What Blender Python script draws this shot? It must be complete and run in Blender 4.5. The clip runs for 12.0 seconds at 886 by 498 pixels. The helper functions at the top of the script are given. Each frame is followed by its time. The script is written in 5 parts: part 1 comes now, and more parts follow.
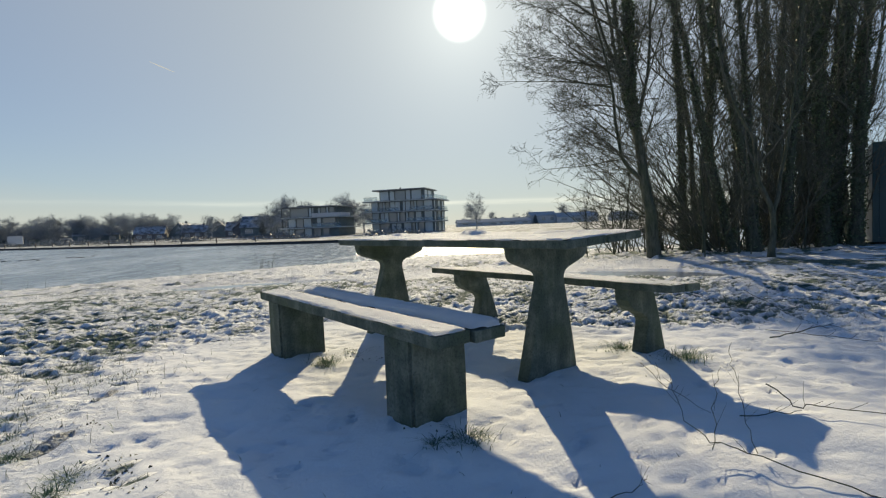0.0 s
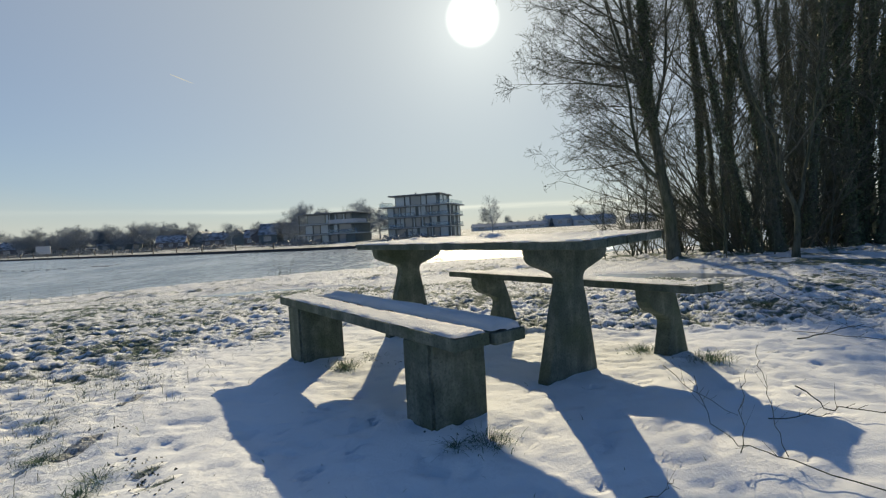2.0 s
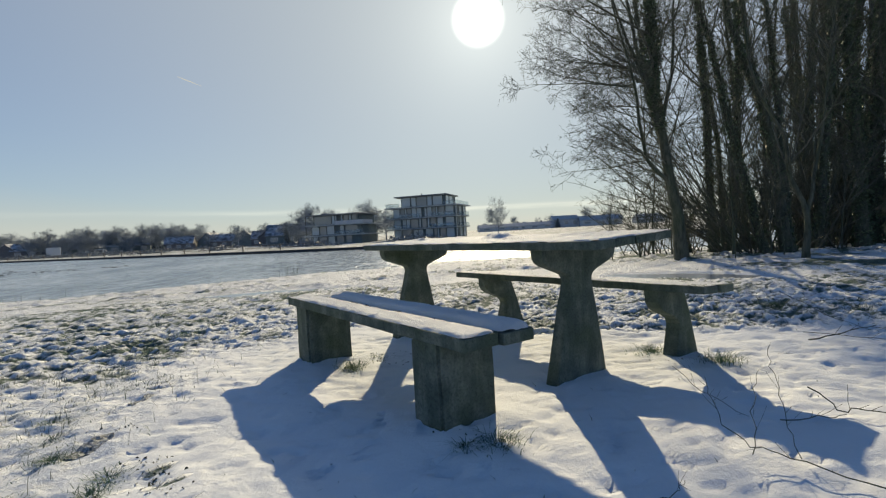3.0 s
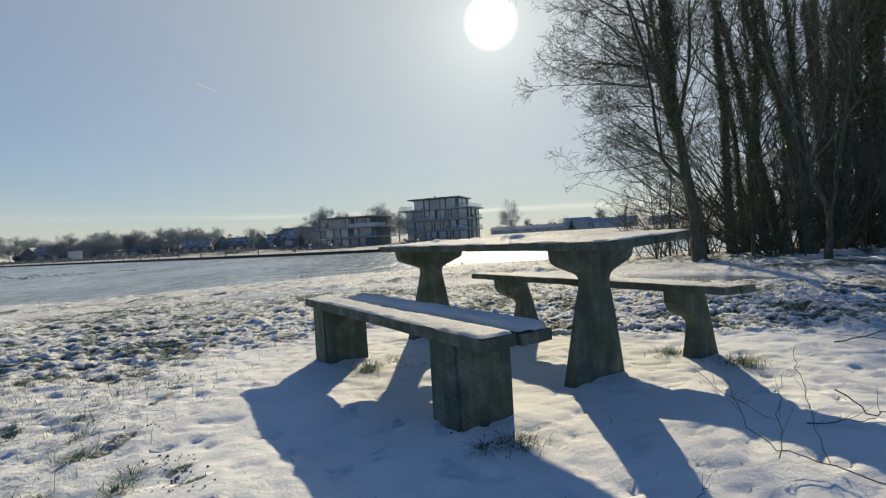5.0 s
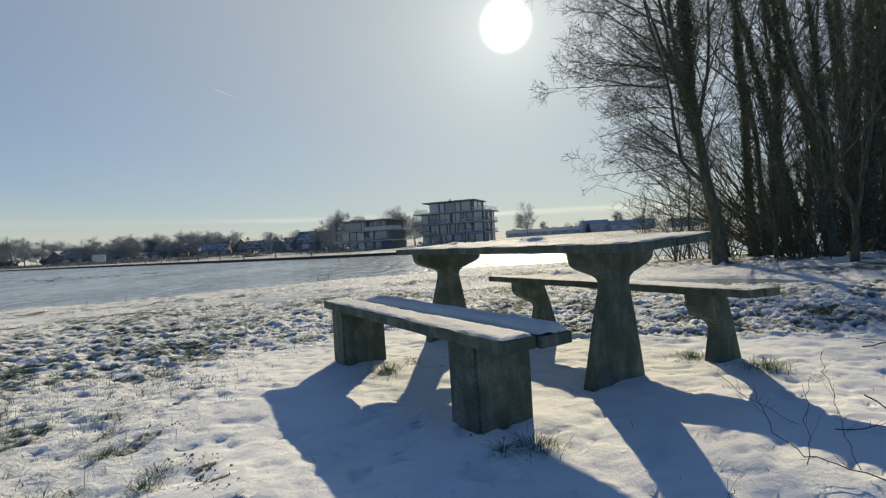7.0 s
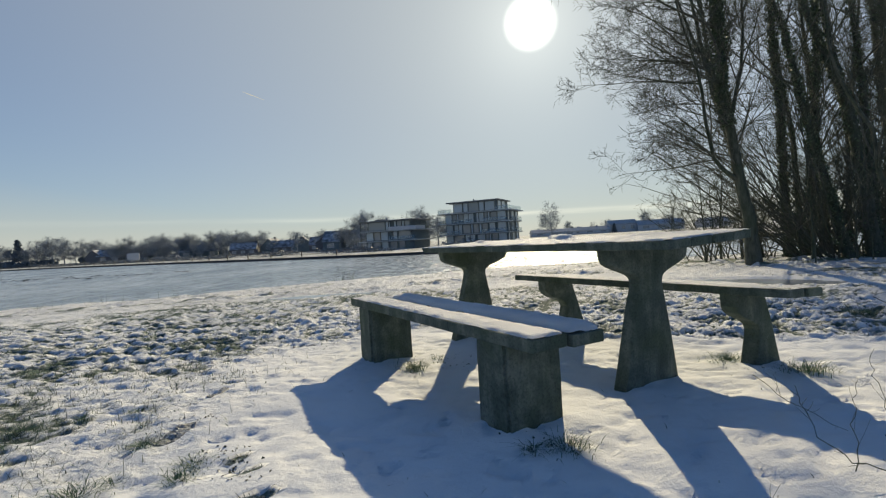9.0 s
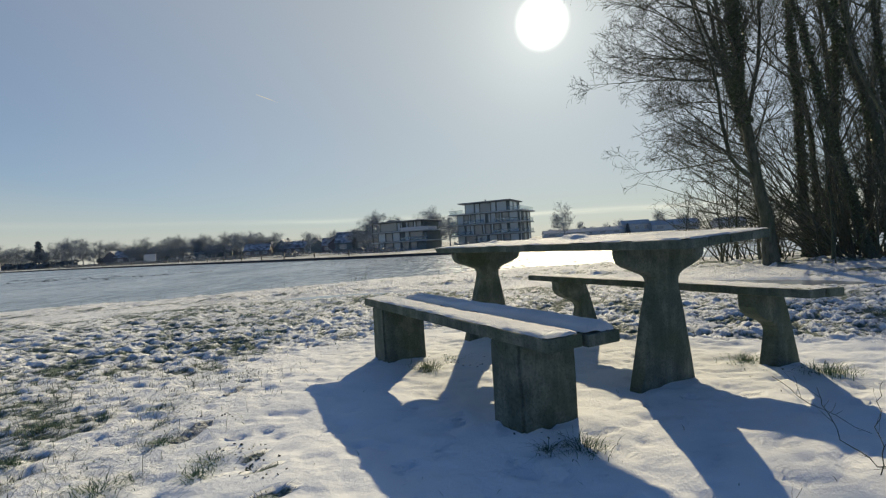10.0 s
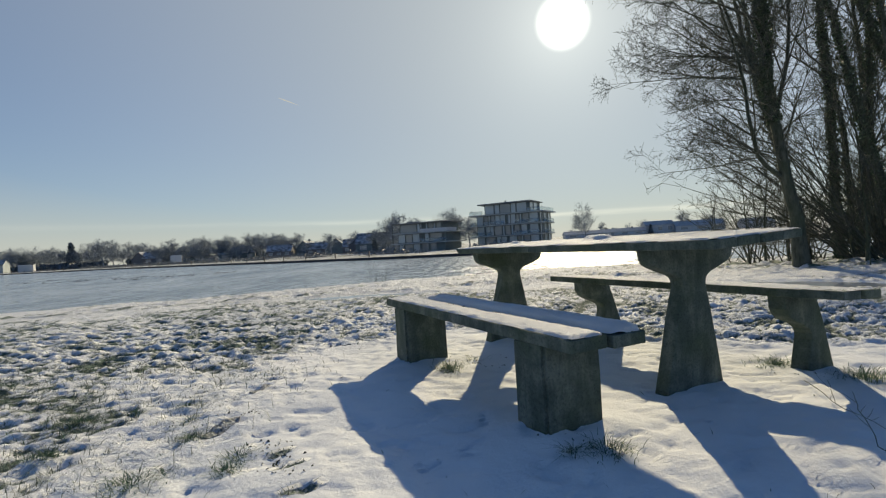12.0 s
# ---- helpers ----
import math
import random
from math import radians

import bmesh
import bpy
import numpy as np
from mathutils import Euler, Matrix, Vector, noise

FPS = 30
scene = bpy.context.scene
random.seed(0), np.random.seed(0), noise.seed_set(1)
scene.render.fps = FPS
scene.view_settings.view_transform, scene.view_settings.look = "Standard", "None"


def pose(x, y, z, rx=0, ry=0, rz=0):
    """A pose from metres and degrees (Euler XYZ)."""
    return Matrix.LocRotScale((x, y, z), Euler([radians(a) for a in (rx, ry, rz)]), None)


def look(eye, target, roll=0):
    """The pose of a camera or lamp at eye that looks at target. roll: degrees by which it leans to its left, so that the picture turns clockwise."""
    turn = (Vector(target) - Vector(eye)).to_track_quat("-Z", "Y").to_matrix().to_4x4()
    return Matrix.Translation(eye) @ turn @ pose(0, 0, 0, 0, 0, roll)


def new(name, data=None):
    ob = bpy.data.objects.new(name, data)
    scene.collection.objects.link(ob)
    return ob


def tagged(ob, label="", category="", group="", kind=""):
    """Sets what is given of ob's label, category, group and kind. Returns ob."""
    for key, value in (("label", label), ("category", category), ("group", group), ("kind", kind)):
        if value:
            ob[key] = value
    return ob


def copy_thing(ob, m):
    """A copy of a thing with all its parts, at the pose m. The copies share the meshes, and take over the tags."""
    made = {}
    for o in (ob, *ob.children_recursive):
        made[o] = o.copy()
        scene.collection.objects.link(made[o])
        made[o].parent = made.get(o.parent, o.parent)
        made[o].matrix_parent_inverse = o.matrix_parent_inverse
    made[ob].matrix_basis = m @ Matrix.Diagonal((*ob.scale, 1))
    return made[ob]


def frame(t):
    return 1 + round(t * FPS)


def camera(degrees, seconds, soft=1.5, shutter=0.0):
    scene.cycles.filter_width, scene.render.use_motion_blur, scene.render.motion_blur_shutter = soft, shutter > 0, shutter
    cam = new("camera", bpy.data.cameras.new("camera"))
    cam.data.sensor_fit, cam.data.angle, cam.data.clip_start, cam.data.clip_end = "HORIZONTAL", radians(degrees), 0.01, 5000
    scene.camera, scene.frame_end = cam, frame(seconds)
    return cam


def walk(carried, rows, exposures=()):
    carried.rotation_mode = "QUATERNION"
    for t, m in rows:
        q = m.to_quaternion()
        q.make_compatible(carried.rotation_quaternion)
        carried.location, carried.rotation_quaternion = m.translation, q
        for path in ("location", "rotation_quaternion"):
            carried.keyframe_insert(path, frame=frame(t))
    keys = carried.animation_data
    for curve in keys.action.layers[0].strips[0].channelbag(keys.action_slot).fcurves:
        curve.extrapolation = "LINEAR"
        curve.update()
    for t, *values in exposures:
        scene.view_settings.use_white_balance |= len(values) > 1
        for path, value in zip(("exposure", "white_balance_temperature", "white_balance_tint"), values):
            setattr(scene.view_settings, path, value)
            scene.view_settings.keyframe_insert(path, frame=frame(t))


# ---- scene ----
cam = camera(86.1, 12.0, soft=1.25)

PATH = [
    (0, (0.098, -1.979, 0.843), (0.177, 0.017, 0.743), -2.3),
    (0.5, (0.098, -1.98, 0.841), (0.16, 0.016, 0.747), -2.6),
    (1, (0.097, -1.98, 0.839), (0.136, 0.018, 0.751), -3.0),
    (1.5, (0.094, -1.98, 0.838), (0.119, 0.018, 0.755), -3.1),
    (2, (0.088, -1.978, 0.834), (0.101, 0.021, 0.757), -3.1),
    (2.5, (0.085, -1.977, 0.834), (0.084, 0.022, 0.759), -3.2),
    (3, (0.078, -1.978, 0.832), (0.066, 0.021, 0.76), -3.2),
    (5, (0.06, -1.977, 0.824), (-0.007, 0.021, 0.766), -3.4),
    (5.5, (0.057, -1.979, 0.824), (-0.026, 0.019, 0.769), -3.4),
    (6, (0.053, -1.979, 0.823), (-0.045, 0.018, 0.77), -3.4),
    (6.5, (0.05, -1.983, 0.823), (-0.064, 0.013, 0.776), -3.4),
    (7, (0.044, -1.986, 0.822), (-0.086, 0.01, 0.781), -3.5),
    (9, (0.02, -1.978, 0.81), (-0.208, 0.008, 0.774), -3.4),
    (9.5, (0.017, -1.978, 0.807), (-0.236, 0.006, 0.774), -3.5),
    (10, (0.01, -1.979, 0.806), (-0.267, 0.002, 0.776), -3.5),
    (10.5, (0.004, -1.979, 0.805), (-0.295, -0.002, 0.777), -3.5),
    (11, (0.0, -1.983, 0.804), (-0.318, -0.009, 0.78), -3.5),
    (11.5, (-0.002, -1.988, 0.806), (-0.34, -0.017, 0.786), -3.6),
    (12, (-0.004, -1.988, 0.803), (-0.362, -0.02, 0.783), -3.5),
]
walk(cam, [(t, look(eye, target, roll)) for t, eye, target, roll in PATH], exposures=[(0, 0.37, 7550, 2.0), (12, 0.25, 7550, 2.0)])

# ---------------------------------------------------------------- world, sun, exposure
SUN_DIR = Vector((0.085, 0.914, 0.387)).normalized()
GLARE_DIR = Vector((0.085, 0.914, 0.398)).normalized()
SUN_EL = math.asin(SUN_DIR.z)
SUN_AZ = math.atan2(SUN_DIR.x, SUN_DIR.y)

world = bpy.data.worlds.new("winter_sky")
scene.world = world
world.use_nodes = True
wn, wl = world.node_tree.nodes, world.node_tree.links
wn.clear()
w_out = wn.new("ShaderNodeOutputWorld")
w_bg = wn.new("ShaderNodeBackground")
w_sky = wn.new("ShaderNodeTexSky")
w_sky.sky_type = "NISHITA"
w_sky.sun_disc = False
w_sky.sun_elevation = SUN_EL
w_sky.sun_rotation = SUN_AZ
w_sky.altitude = 0
w_sky.air_density = 1.0
w_sky.dust_density = 0.12
w_sky.ozone_density = 2.0
w_bg.inputs["Strength"].default_value = 0.09


def wmath(op, a, b=None, c=None):
    n = wn.new("ShaderNodeMath")
    n.operation = op
    for i, v in enumerate((a, b, c)):
        if v is None:
            continue
        if isinstance(v, (int, float)):
            n.inputs[i].default_value = v
        else:
            wl.new(v, n.inputs[i])
    return n.outputs[0]


w_tc = wn.new("ShaderNodeTexCoord")
w_sep = wn.new("ShaderNodeSeparateXYZ")
wl.new(w_tc.outputs["Generated"], w_sep.inputs[0])
# thin winter haze: a long pale streak of cloud low over the far shore
w_noise = wn.new("ShaderNodeTexNoise")
w_map = wn.new("ShaderNodeMapping")
w_map.inputs["Scale"].default_value = (3.0, 3.0, 60.0)
wl.new(w_tc.outputs["Generated"], w_map.inputs[0])
wl.new(w_map.outputs[0], w_noise.inputs["Vector"])
w_noise.inputs["Scale"].default_value = 1.5
w_noise.inputs["Detail"].default_value = 5
w_off = wmath("SUBTRACT", w_sep.outputs[2], wmath("MULTIPLY_ADD", w_sep.outputs[0], -0.022, 0.049))
w_off = wmath("ADD", w_off, wmath("MULTIPLY_ADD", w_noise.outputs[0], 0.012, -0.006))
w_g = wmath("DIVIDE", w_off, 0.0042)
w_band = wmath("EXPONENT", wmath("MULTIPLY", wmath("MULTIPLY", w_g, w_g), -1.0))
w_band = wmath("MULTIPLY", w_band, wmath("MULTIPLY_ADD", w_noise.outputs[0], 1.6, -0.25))
# the streak thins out away from the sun
w_fade = wmath("MINIMUM", wmath("MAXIMUM", wmath("MULTIPLY_ADD", w_sep.outputs[0], 1.1, 0.95), 0.22), 1.0)
w_band = wmath("MULTIPLY", w_band, w_fade)
# bright aureole of the low winter sun
w_dot = wn.new("ShaderNodeVectorMath")
w_dot.operation = "DOT_PRODUCT"
wl.new(w_tc.outputs["Generated"], w_dot.inputs[0])
w_dot.inputs[1].default_value = GLARE_DIR
w_ang = wmath("ARCCOSINE", wmath("MINIMUM", w_dot.outputs["Value"], 0.999999))
w_core = wn.new("ShaderNodeMapRange")
w_core.interpolation_type = "SMOOTHSTEP"
wl.new(w_ang, w_core.inputs[0])
w_core.inputs[1].default_value = 0.026
w_core.inputs[2].default_value = 0.055
w_core.inputs[3].default_value = 14.0
w_core.inputs[4].default_value = 0.0
w_halo = wmath("MULTIPLY", wmath("EXPONENT", wmath("MULTIPLY", w_ang, -9.0)), 3.4)
w_halo2 = wmath("MULTIPLY", wmath("EXPONENT", wmath("MULTIPLY", w_ang, -3.2)), 1.2)
w_glow = wmath("ADD", w_core.outputs[0], wmath("ADD", w_halo, w_halo2))


def wcol(color, fac):
    n = wn.new("ShaderNodeVectorMath")
    n.operation = "SCALE"
    n.inputs[0].default_value = color
    wl.new(fac, n.inputs[3])
    return n.outputs[0]


def wadd(a, b):
    n = wn.new("ShaderNodeVectorMath")
    wl.new(a, n.inputs[0])
    wl.new(b, n.inputs[1])
    return n.outputs[0]


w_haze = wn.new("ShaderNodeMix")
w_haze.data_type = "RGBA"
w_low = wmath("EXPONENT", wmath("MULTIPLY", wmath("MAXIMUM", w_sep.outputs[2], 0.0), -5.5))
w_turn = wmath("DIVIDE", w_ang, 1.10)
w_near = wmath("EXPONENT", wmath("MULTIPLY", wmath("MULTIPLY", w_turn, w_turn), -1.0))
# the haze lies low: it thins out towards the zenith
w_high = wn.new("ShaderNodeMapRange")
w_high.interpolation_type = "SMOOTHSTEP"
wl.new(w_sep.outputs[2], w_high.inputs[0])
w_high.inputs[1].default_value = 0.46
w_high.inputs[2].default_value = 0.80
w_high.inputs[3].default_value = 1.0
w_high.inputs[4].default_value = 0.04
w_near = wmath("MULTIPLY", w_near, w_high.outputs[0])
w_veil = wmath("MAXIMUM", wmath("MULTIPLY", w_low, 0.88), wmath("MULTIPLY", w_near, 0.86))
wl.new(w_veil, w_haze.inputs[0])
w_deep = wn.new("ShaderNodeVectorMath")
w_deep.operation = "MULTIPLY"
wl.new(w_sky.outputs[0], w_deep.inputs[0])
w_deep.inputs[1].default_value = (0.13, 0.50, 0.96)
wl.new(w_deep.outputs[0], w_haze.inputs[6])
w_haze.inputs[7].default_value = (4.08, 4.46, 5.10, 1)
w_rim = wn.new("ShaderNodeMix")
w_rim.data_type = "RGBA"
wl.new(wmath("MULTIPLY", wmath("EXPONENT", wmath("MULTIPLY", wmath("MAXIMUM", w_sep.outputs[2], 0.0), -11.0)), 0.9), w_rim.inputs[0])
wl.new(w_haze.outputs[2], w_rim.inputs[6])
w_rim.inputs[7].default_value = (5.60, 5.60, 5.55, 1)
w_sum = wadd(w_rim.outputs[2], wcol((1.0, 0.87, 0.70), wmath("MULTIPLY", w_band, 2.7)))
w_sum = wadd(w_sum, wcol((0.96, 0.98, 1.0), w_glow))
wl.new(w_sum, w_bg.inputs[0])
wl.new(w_bg.outputs[0], w_out.inputs[0])

sun_data = bpy.data.lights.new("sun", "SUN")
sun_data.energy = 4.1
sun_data.angle = radians(0.53)
sun_data.color = (1.0, 0.88, 0.70)
sun_lamp = new("sun", sun_data)
sun_lamp.matrix_world = look((0, 60, 40), Vector((0, 60, 40)) - SUN_DIR)


# ---------------------------------------------------------------- materials
def material(name):
    m = bpy.data.materials.new(name)
    m.use_nodes = True
    nt = m.node_tree
    b = nt.nodes["Principled BSDF"]
    return m, nt, b


def noise_tex(nt, vec, scale, detail=4.0, rough=0.55):
    n = nt.nodes.new("ShaderNodeTexNoise")
    nt.links.new(vec, n.inputs["Vector"])
    n.inputs["Scale"].default_value = scale
    n.inputs["Detail"].default_value = detail
    n.inputs["Roughness"].default_value = rough
    return n.outputs[0]


def ramp(nt, fac, stops):
    n = nt.nodes.new("ShaderNodeValToRGB")
    nt.links.new(fac, n.inputs[0])
    els = n.color_ramp.elements
    while len(els) < len(stops):
        els.new(0.5)
    for e, (p, c) in zip(els, stops):
        e.position = p
        e.color = (*c, 1) if len(c) == 3 else c
    return n.outputs[0]


def mixc(nt, fac, a, b, mode="MIX"):
    n = nt.nodes.new("ShaderNodeMix")
    n.data_type = "RGBA"
    n.blend_type = mode
    for sock, v in ((n.inputs[0], fac), (n.inputs[6], a), (n.inputs[7], b)):
        if isinstance(v, (int, float)):
            sock.default_value = v
        elif isinstance(v, tuple):
            sock.default_value = (*v, 1)
        else:
            nt.links.new(v, sock)
    return n.outputs[2]


def mth(nt, op, a, b=None, clamp=False):
    n = nt.nodes.new("ShaderNodeMath")
    n.operation = op
    n.use_clamp = clamp
    for i, v in enumerate((a, b)):
        if v is None:
            continue
        if isinstance(v, (int, float)):
            n.inputs[i].default_value = v
        else:
            nt.links.new(v, n.inputs[i])
    return n.outputs[0]


def bump(nt, height, strength, dist, normal=None):
    n = nt.nodes.new("ShaderNodeBump")
    n.inputs["Strength"].default_value = strength
    n.inputs["Distance"].default_value = dist
    nt.links.new(height, n.inputs["Height"])
    if normal is not None:
        nt.links.new(normal, n.inputs["Normal"])
    return n.outputs[0]


def coords(nt, which="Object"):
    return nt.nodes.new("ShaderNodeTexCoord").outputs[which]


def position(nt):
    return nt.nodes.new("ShaderNodeNewGeometry").outputs["Position"]


def snow_ground_material():
    m, nt, b = material("snowy_grass_ground")
    p = position(nt)
    att = nt.nodes.new("ShaderNodeAttribute")
    att.attribute_name = "bare"
    cover = att.outputs["Fac"]
    fine = noise_tex(nt, p, 70.0, 6, 0.75)
    mid = noise_tex(nt, p, 7.0, 4, 0.6)
    stems = nt.nodes.new("ShaderNodeTexNoise")
    mp = nt.nodes.new("ShaderNodeMapping")
    mp.inputs["Scale"].default_value = (90, 30, 40)
    mp.inputs["Rotation"].default_value = (0, 0, 0.6)
    nt.links.new(p, mp.inputs[0])
    nt.links.new(mp.outputs[0], stems.inputs["Vector"])
    stems.inputs["Scale"].default_value = 1.0
    stems.inputs["Detail"].default_value = 4
    k = mth(nt, "ADD", mth(nt, "MULTIPLY", fine, 0.45), mth(nt, "MULTIPLY", stems.outputs[0], 0.45))
    k = mth(nt, "ADD", k, mth(nt, "MULTIPLY", mid, 0.35))
    th = mth(nt, "SUBTRACT", mth(nt, "ADD", cover, k), 1.02)
    mask = mth(nt, "MULTIPLY", th, 3.6, clamp=True)
    snow = ramp(nt, noise_tex(nt, p, 1.3, 3), [(0.3, (0.74, 0.76, 0.79)), (0.7, (0.82, 0.826, 0.835))])
    grass = ramp(nt, stems.outputs[0], [(0.3, (0.066, 0.100, 0.086)), (0.55, (0.125, 0.172, 0.140)), (0.80, (0.24, 0.265, 0.21))])
    col = mixc(nt, mask, snow, grass)
    nt.links.new(col, b.inputs["Base Color"])
    b.inputs["Roughness"].default_value = 0.75
    b.inputs["Specular IOR Level"].default_value = 0.06
    h = mth(nt, "ADD", mth(nt, "MULTIPLY", noise_tex(nt, p, 70.0, 5, 0.65), 0.6), mth(nt, "MULTIPLY", noise_tex(nt, p, 22.0, 4, 0.55), 0.9))
    h = mth(nt, "SUBTRACT", h, mth(nt, "MULTIPLY", mask, 0.55))
    nb = bump(nt, h, 0.42, 0.012)
    clods = mth(nt, "MULTIPLY", noise_tex(nt, p, 26.0, 6, 0.7), mth(nt, "MULTIPLY", cover, 1.8, clamp=True))
    nb = bump(nt, clods, 0.8, 0.035, nb)
    # wind-packed crust on the open bank beyond the picnic place
    sep = nt.nodes.new("ShaderNodeSeparateXYZ")
    nt.links.new(p, sep.inputs[0])
    crust = mth(nt, "MULTIPLY", noise_tex(nt, p, 5.5, 6, 0.72), mth(nt, "MULTIPLY", mth(nt, "SUBTRACT", sep.outputs[1], 4.5), 0.4, clamp=True))
    nb = bump(nt, crust, 0.9, 0.10, nb)
    crystals = noise_tex(nt, p, 420.0, 2, 0.6)
    nt.links.new(bump(nt, crystals, 0.18, 0.003, nb), b.inputs["Normal"])
    return m


def snow_material(name="settled_snow"):
    m, nt, b = material(name)
    p = position(nt)
    col = ramp(nt, noise_tex(nt, p, 3.0, 4), [(0.3, (0.70, 0.715, 0.735)), (0.7, (0.82, 0.825, 0.83))])
    nt.links.new(col, b.inputs["Base Color"])
    b.inputs["Roughness"].default_value = 0.7
    b.inputs["Specular IOR Level"].default_value = 0.08
    h = mth(nt, "ADD", noise_tex(nt, p, 75.0, 6, 0.7), mth(nt, "MULTIPLY", noise_tex(nt, p, 300.0, 2, 0.6), 0.5))
    nt.links.new(bump(nt, h, 0.9, 0.009), b.inputs["Normal"])
    return m


def concrete_material():
    m, nt, b = material("weathered_mossy_concrete")
    p = coords(nt)
    info = nt.nodes.new("ShaderNodeObjectInfo")
    mp = nt.nodes.new("ShaderNodeMapping")
    nt.links.new(p, mp.inputs[0])
    cmb = nt.nodes.new("ShaderNodeCombineXYZ")
    nt.links.new(mth(nt, "MULTIPLY", info.outputs["Random"], 37.0), cmb.inputs[0])
    nt.links.new(mth(nt, "MULTIPLY", info.outputs["Random"], 11.0), cmb.inputs[1])
    nt.links.new(cmb.outputs[0], mp.inputs["Location"])
    v = mp.outputs[0]
    blot = noise_tex(nt, v, 7.0, 6, 0.6)
    grain = noise_tex(nt, v, 90.0, 5, 0.7)
    mp2 = nt.nodes.new("ShaderNodeMapping")
    mp2.inputs["Scale"].default_value = (14, 14, 1.8)
    nt.links.new(v, mp2.inputs[0])
    streak = noise_tex(nt, mp2.outputs[0], 1.0, 5, 0.6)
    base = ramp(nt, mth(nt, "ADD", mth(nt, "MULTIPLY", blot, 0.6), mth(nt, "MULTIPLY", streak, 0.45)),
                [(0.34, (0.044, 0.064, 0.056)), (0.52, (0.082, 0.108, 0.094)), (0.68, (0.168, 0.196, 0.175))])
    moss = ramp(nt, noise_tex(nt, v, 3.3, 5, 0.6), [(0.48, (0, 0, 0)), (0.66, (1, 1, 1))])
    col = mixc(nt, mth(nt, "MULTIPLY", moss, 0.55), base, (0.066, 0.094, 0.052))
    speck = ramp(nt, grain, [(0.30, (0.55, 0.55, 0.55)), (0.5, (1, 1, 1)), (0.75, (1.25, 1.25, 1.2))])
    col = mixc(nt, 1.0, col, speck, "MULTIPLY")
    nt.links.new(col, b.inputs["Base Color"])
    b.inputs["Roughness"].default_value = 0.86
    b.inputs["Specular IOR Level"].default_value = 0.25
    h = mth(nt, "ADD", grain, mth(nt, "MULTIPLY", streak, 1.2))
    nt.links.new(bump(nt, h, 0.5, 0.004), b.inputs["Normal"])
    return m


def bark_material(name, dark, light, scale=9.0):
    m, nt, b = material(name)
    p = position(nt)
    mp = nt.nodes.new("ShaderNodeMapping")
    mp.inputs["Scale"].default_value = (scale, scale, scale * 0.28)
    nt.links.new(p, mp.inputs[0])
    f = noise_tex(nt, mp.outputs[0], 1.6, 6, 0.65)
    c = ramp(nt, f, [(0.35, dark), (0.65, light)])
    algae = ramp(nt, noise_tex(nt, p, 1.4, 4), [(0.45, (0, 0, 0)), (0.62, (1, 1, 1))])
    nt.links.new(mixc(nt, mth(nt, "MULTIPLY", algae, 0.5), c, (0.060, 0.080, 0.045)), b.inputs["Base Color"])
    b.inputs["Roughness"].default_value = 0.9
    b.inputs["Specular IOR Level"].default_value = 0.15
    nt.links.new(bump(nt, f, 0.8, 0.02), b.inputs["Normal"])
    return m


def plain(name, color, rough=0.7, metal=0.0, var=0.25, scale=3.0):
    m, nt, b = material(name)
    p = coords(nt)
    lo = tuple(c * (1 - var) for c in color)
    hi = tuple(min(1, c * (1 + var)) for c in color)
    f = mth(nt, "ADD", mth(nt, "MULTIPLY", noise_tex(nt, p, scale, 5, 0.6), 0.7), mth(nt, "MULTIPLY", noise_tex(nt, p, scale * 14, 3, 0.6), 0.3))
    nt.links.new(ramp(nt, f, [(0.3, lo), (0.7, hi)]), b.inputs["Base Color"])
    b.inputs["Roughness"].default_value = rough
    b.inputs["Metallic"].default_value = metal
    return m


def leaf_material(name, dark, light, thin=0.0, rough=0.55):
    m, nt, b = material(name)
    g = nt.nodes.new("ShaderNodeNewGeometry")
    nt.links.new(ramp(nt, g.outputs["Random Per Island"], [(0.1, dark), (0.9, light)]), b.inputs["Base Color"])
    b.inputs["Roughness"].default_value = rough
    b.inputs["Specular IOR Level"].default_value = 0.3
    if thin:
        # blades let the low sun through
        tr = nt.nodes.new("ShaderNodeBsdfTranslucent")
        nt.links.new(b.inputs["Base Color"].links[0].from_socket, tr.inputs["Color"])
        mx = nt.nodes.new("ShaderNodeMixShader")
        mx.inputs[0].default_value = thin
        nt.links.new(b.outputs[0], mx.inputs[1])
        nt.links.new(tr.outputs[0], mx.inputs[2])
        nt.links.new(mx.outputs[0], nt.nodes["Material Output"].inputs["Surface"])
    return m


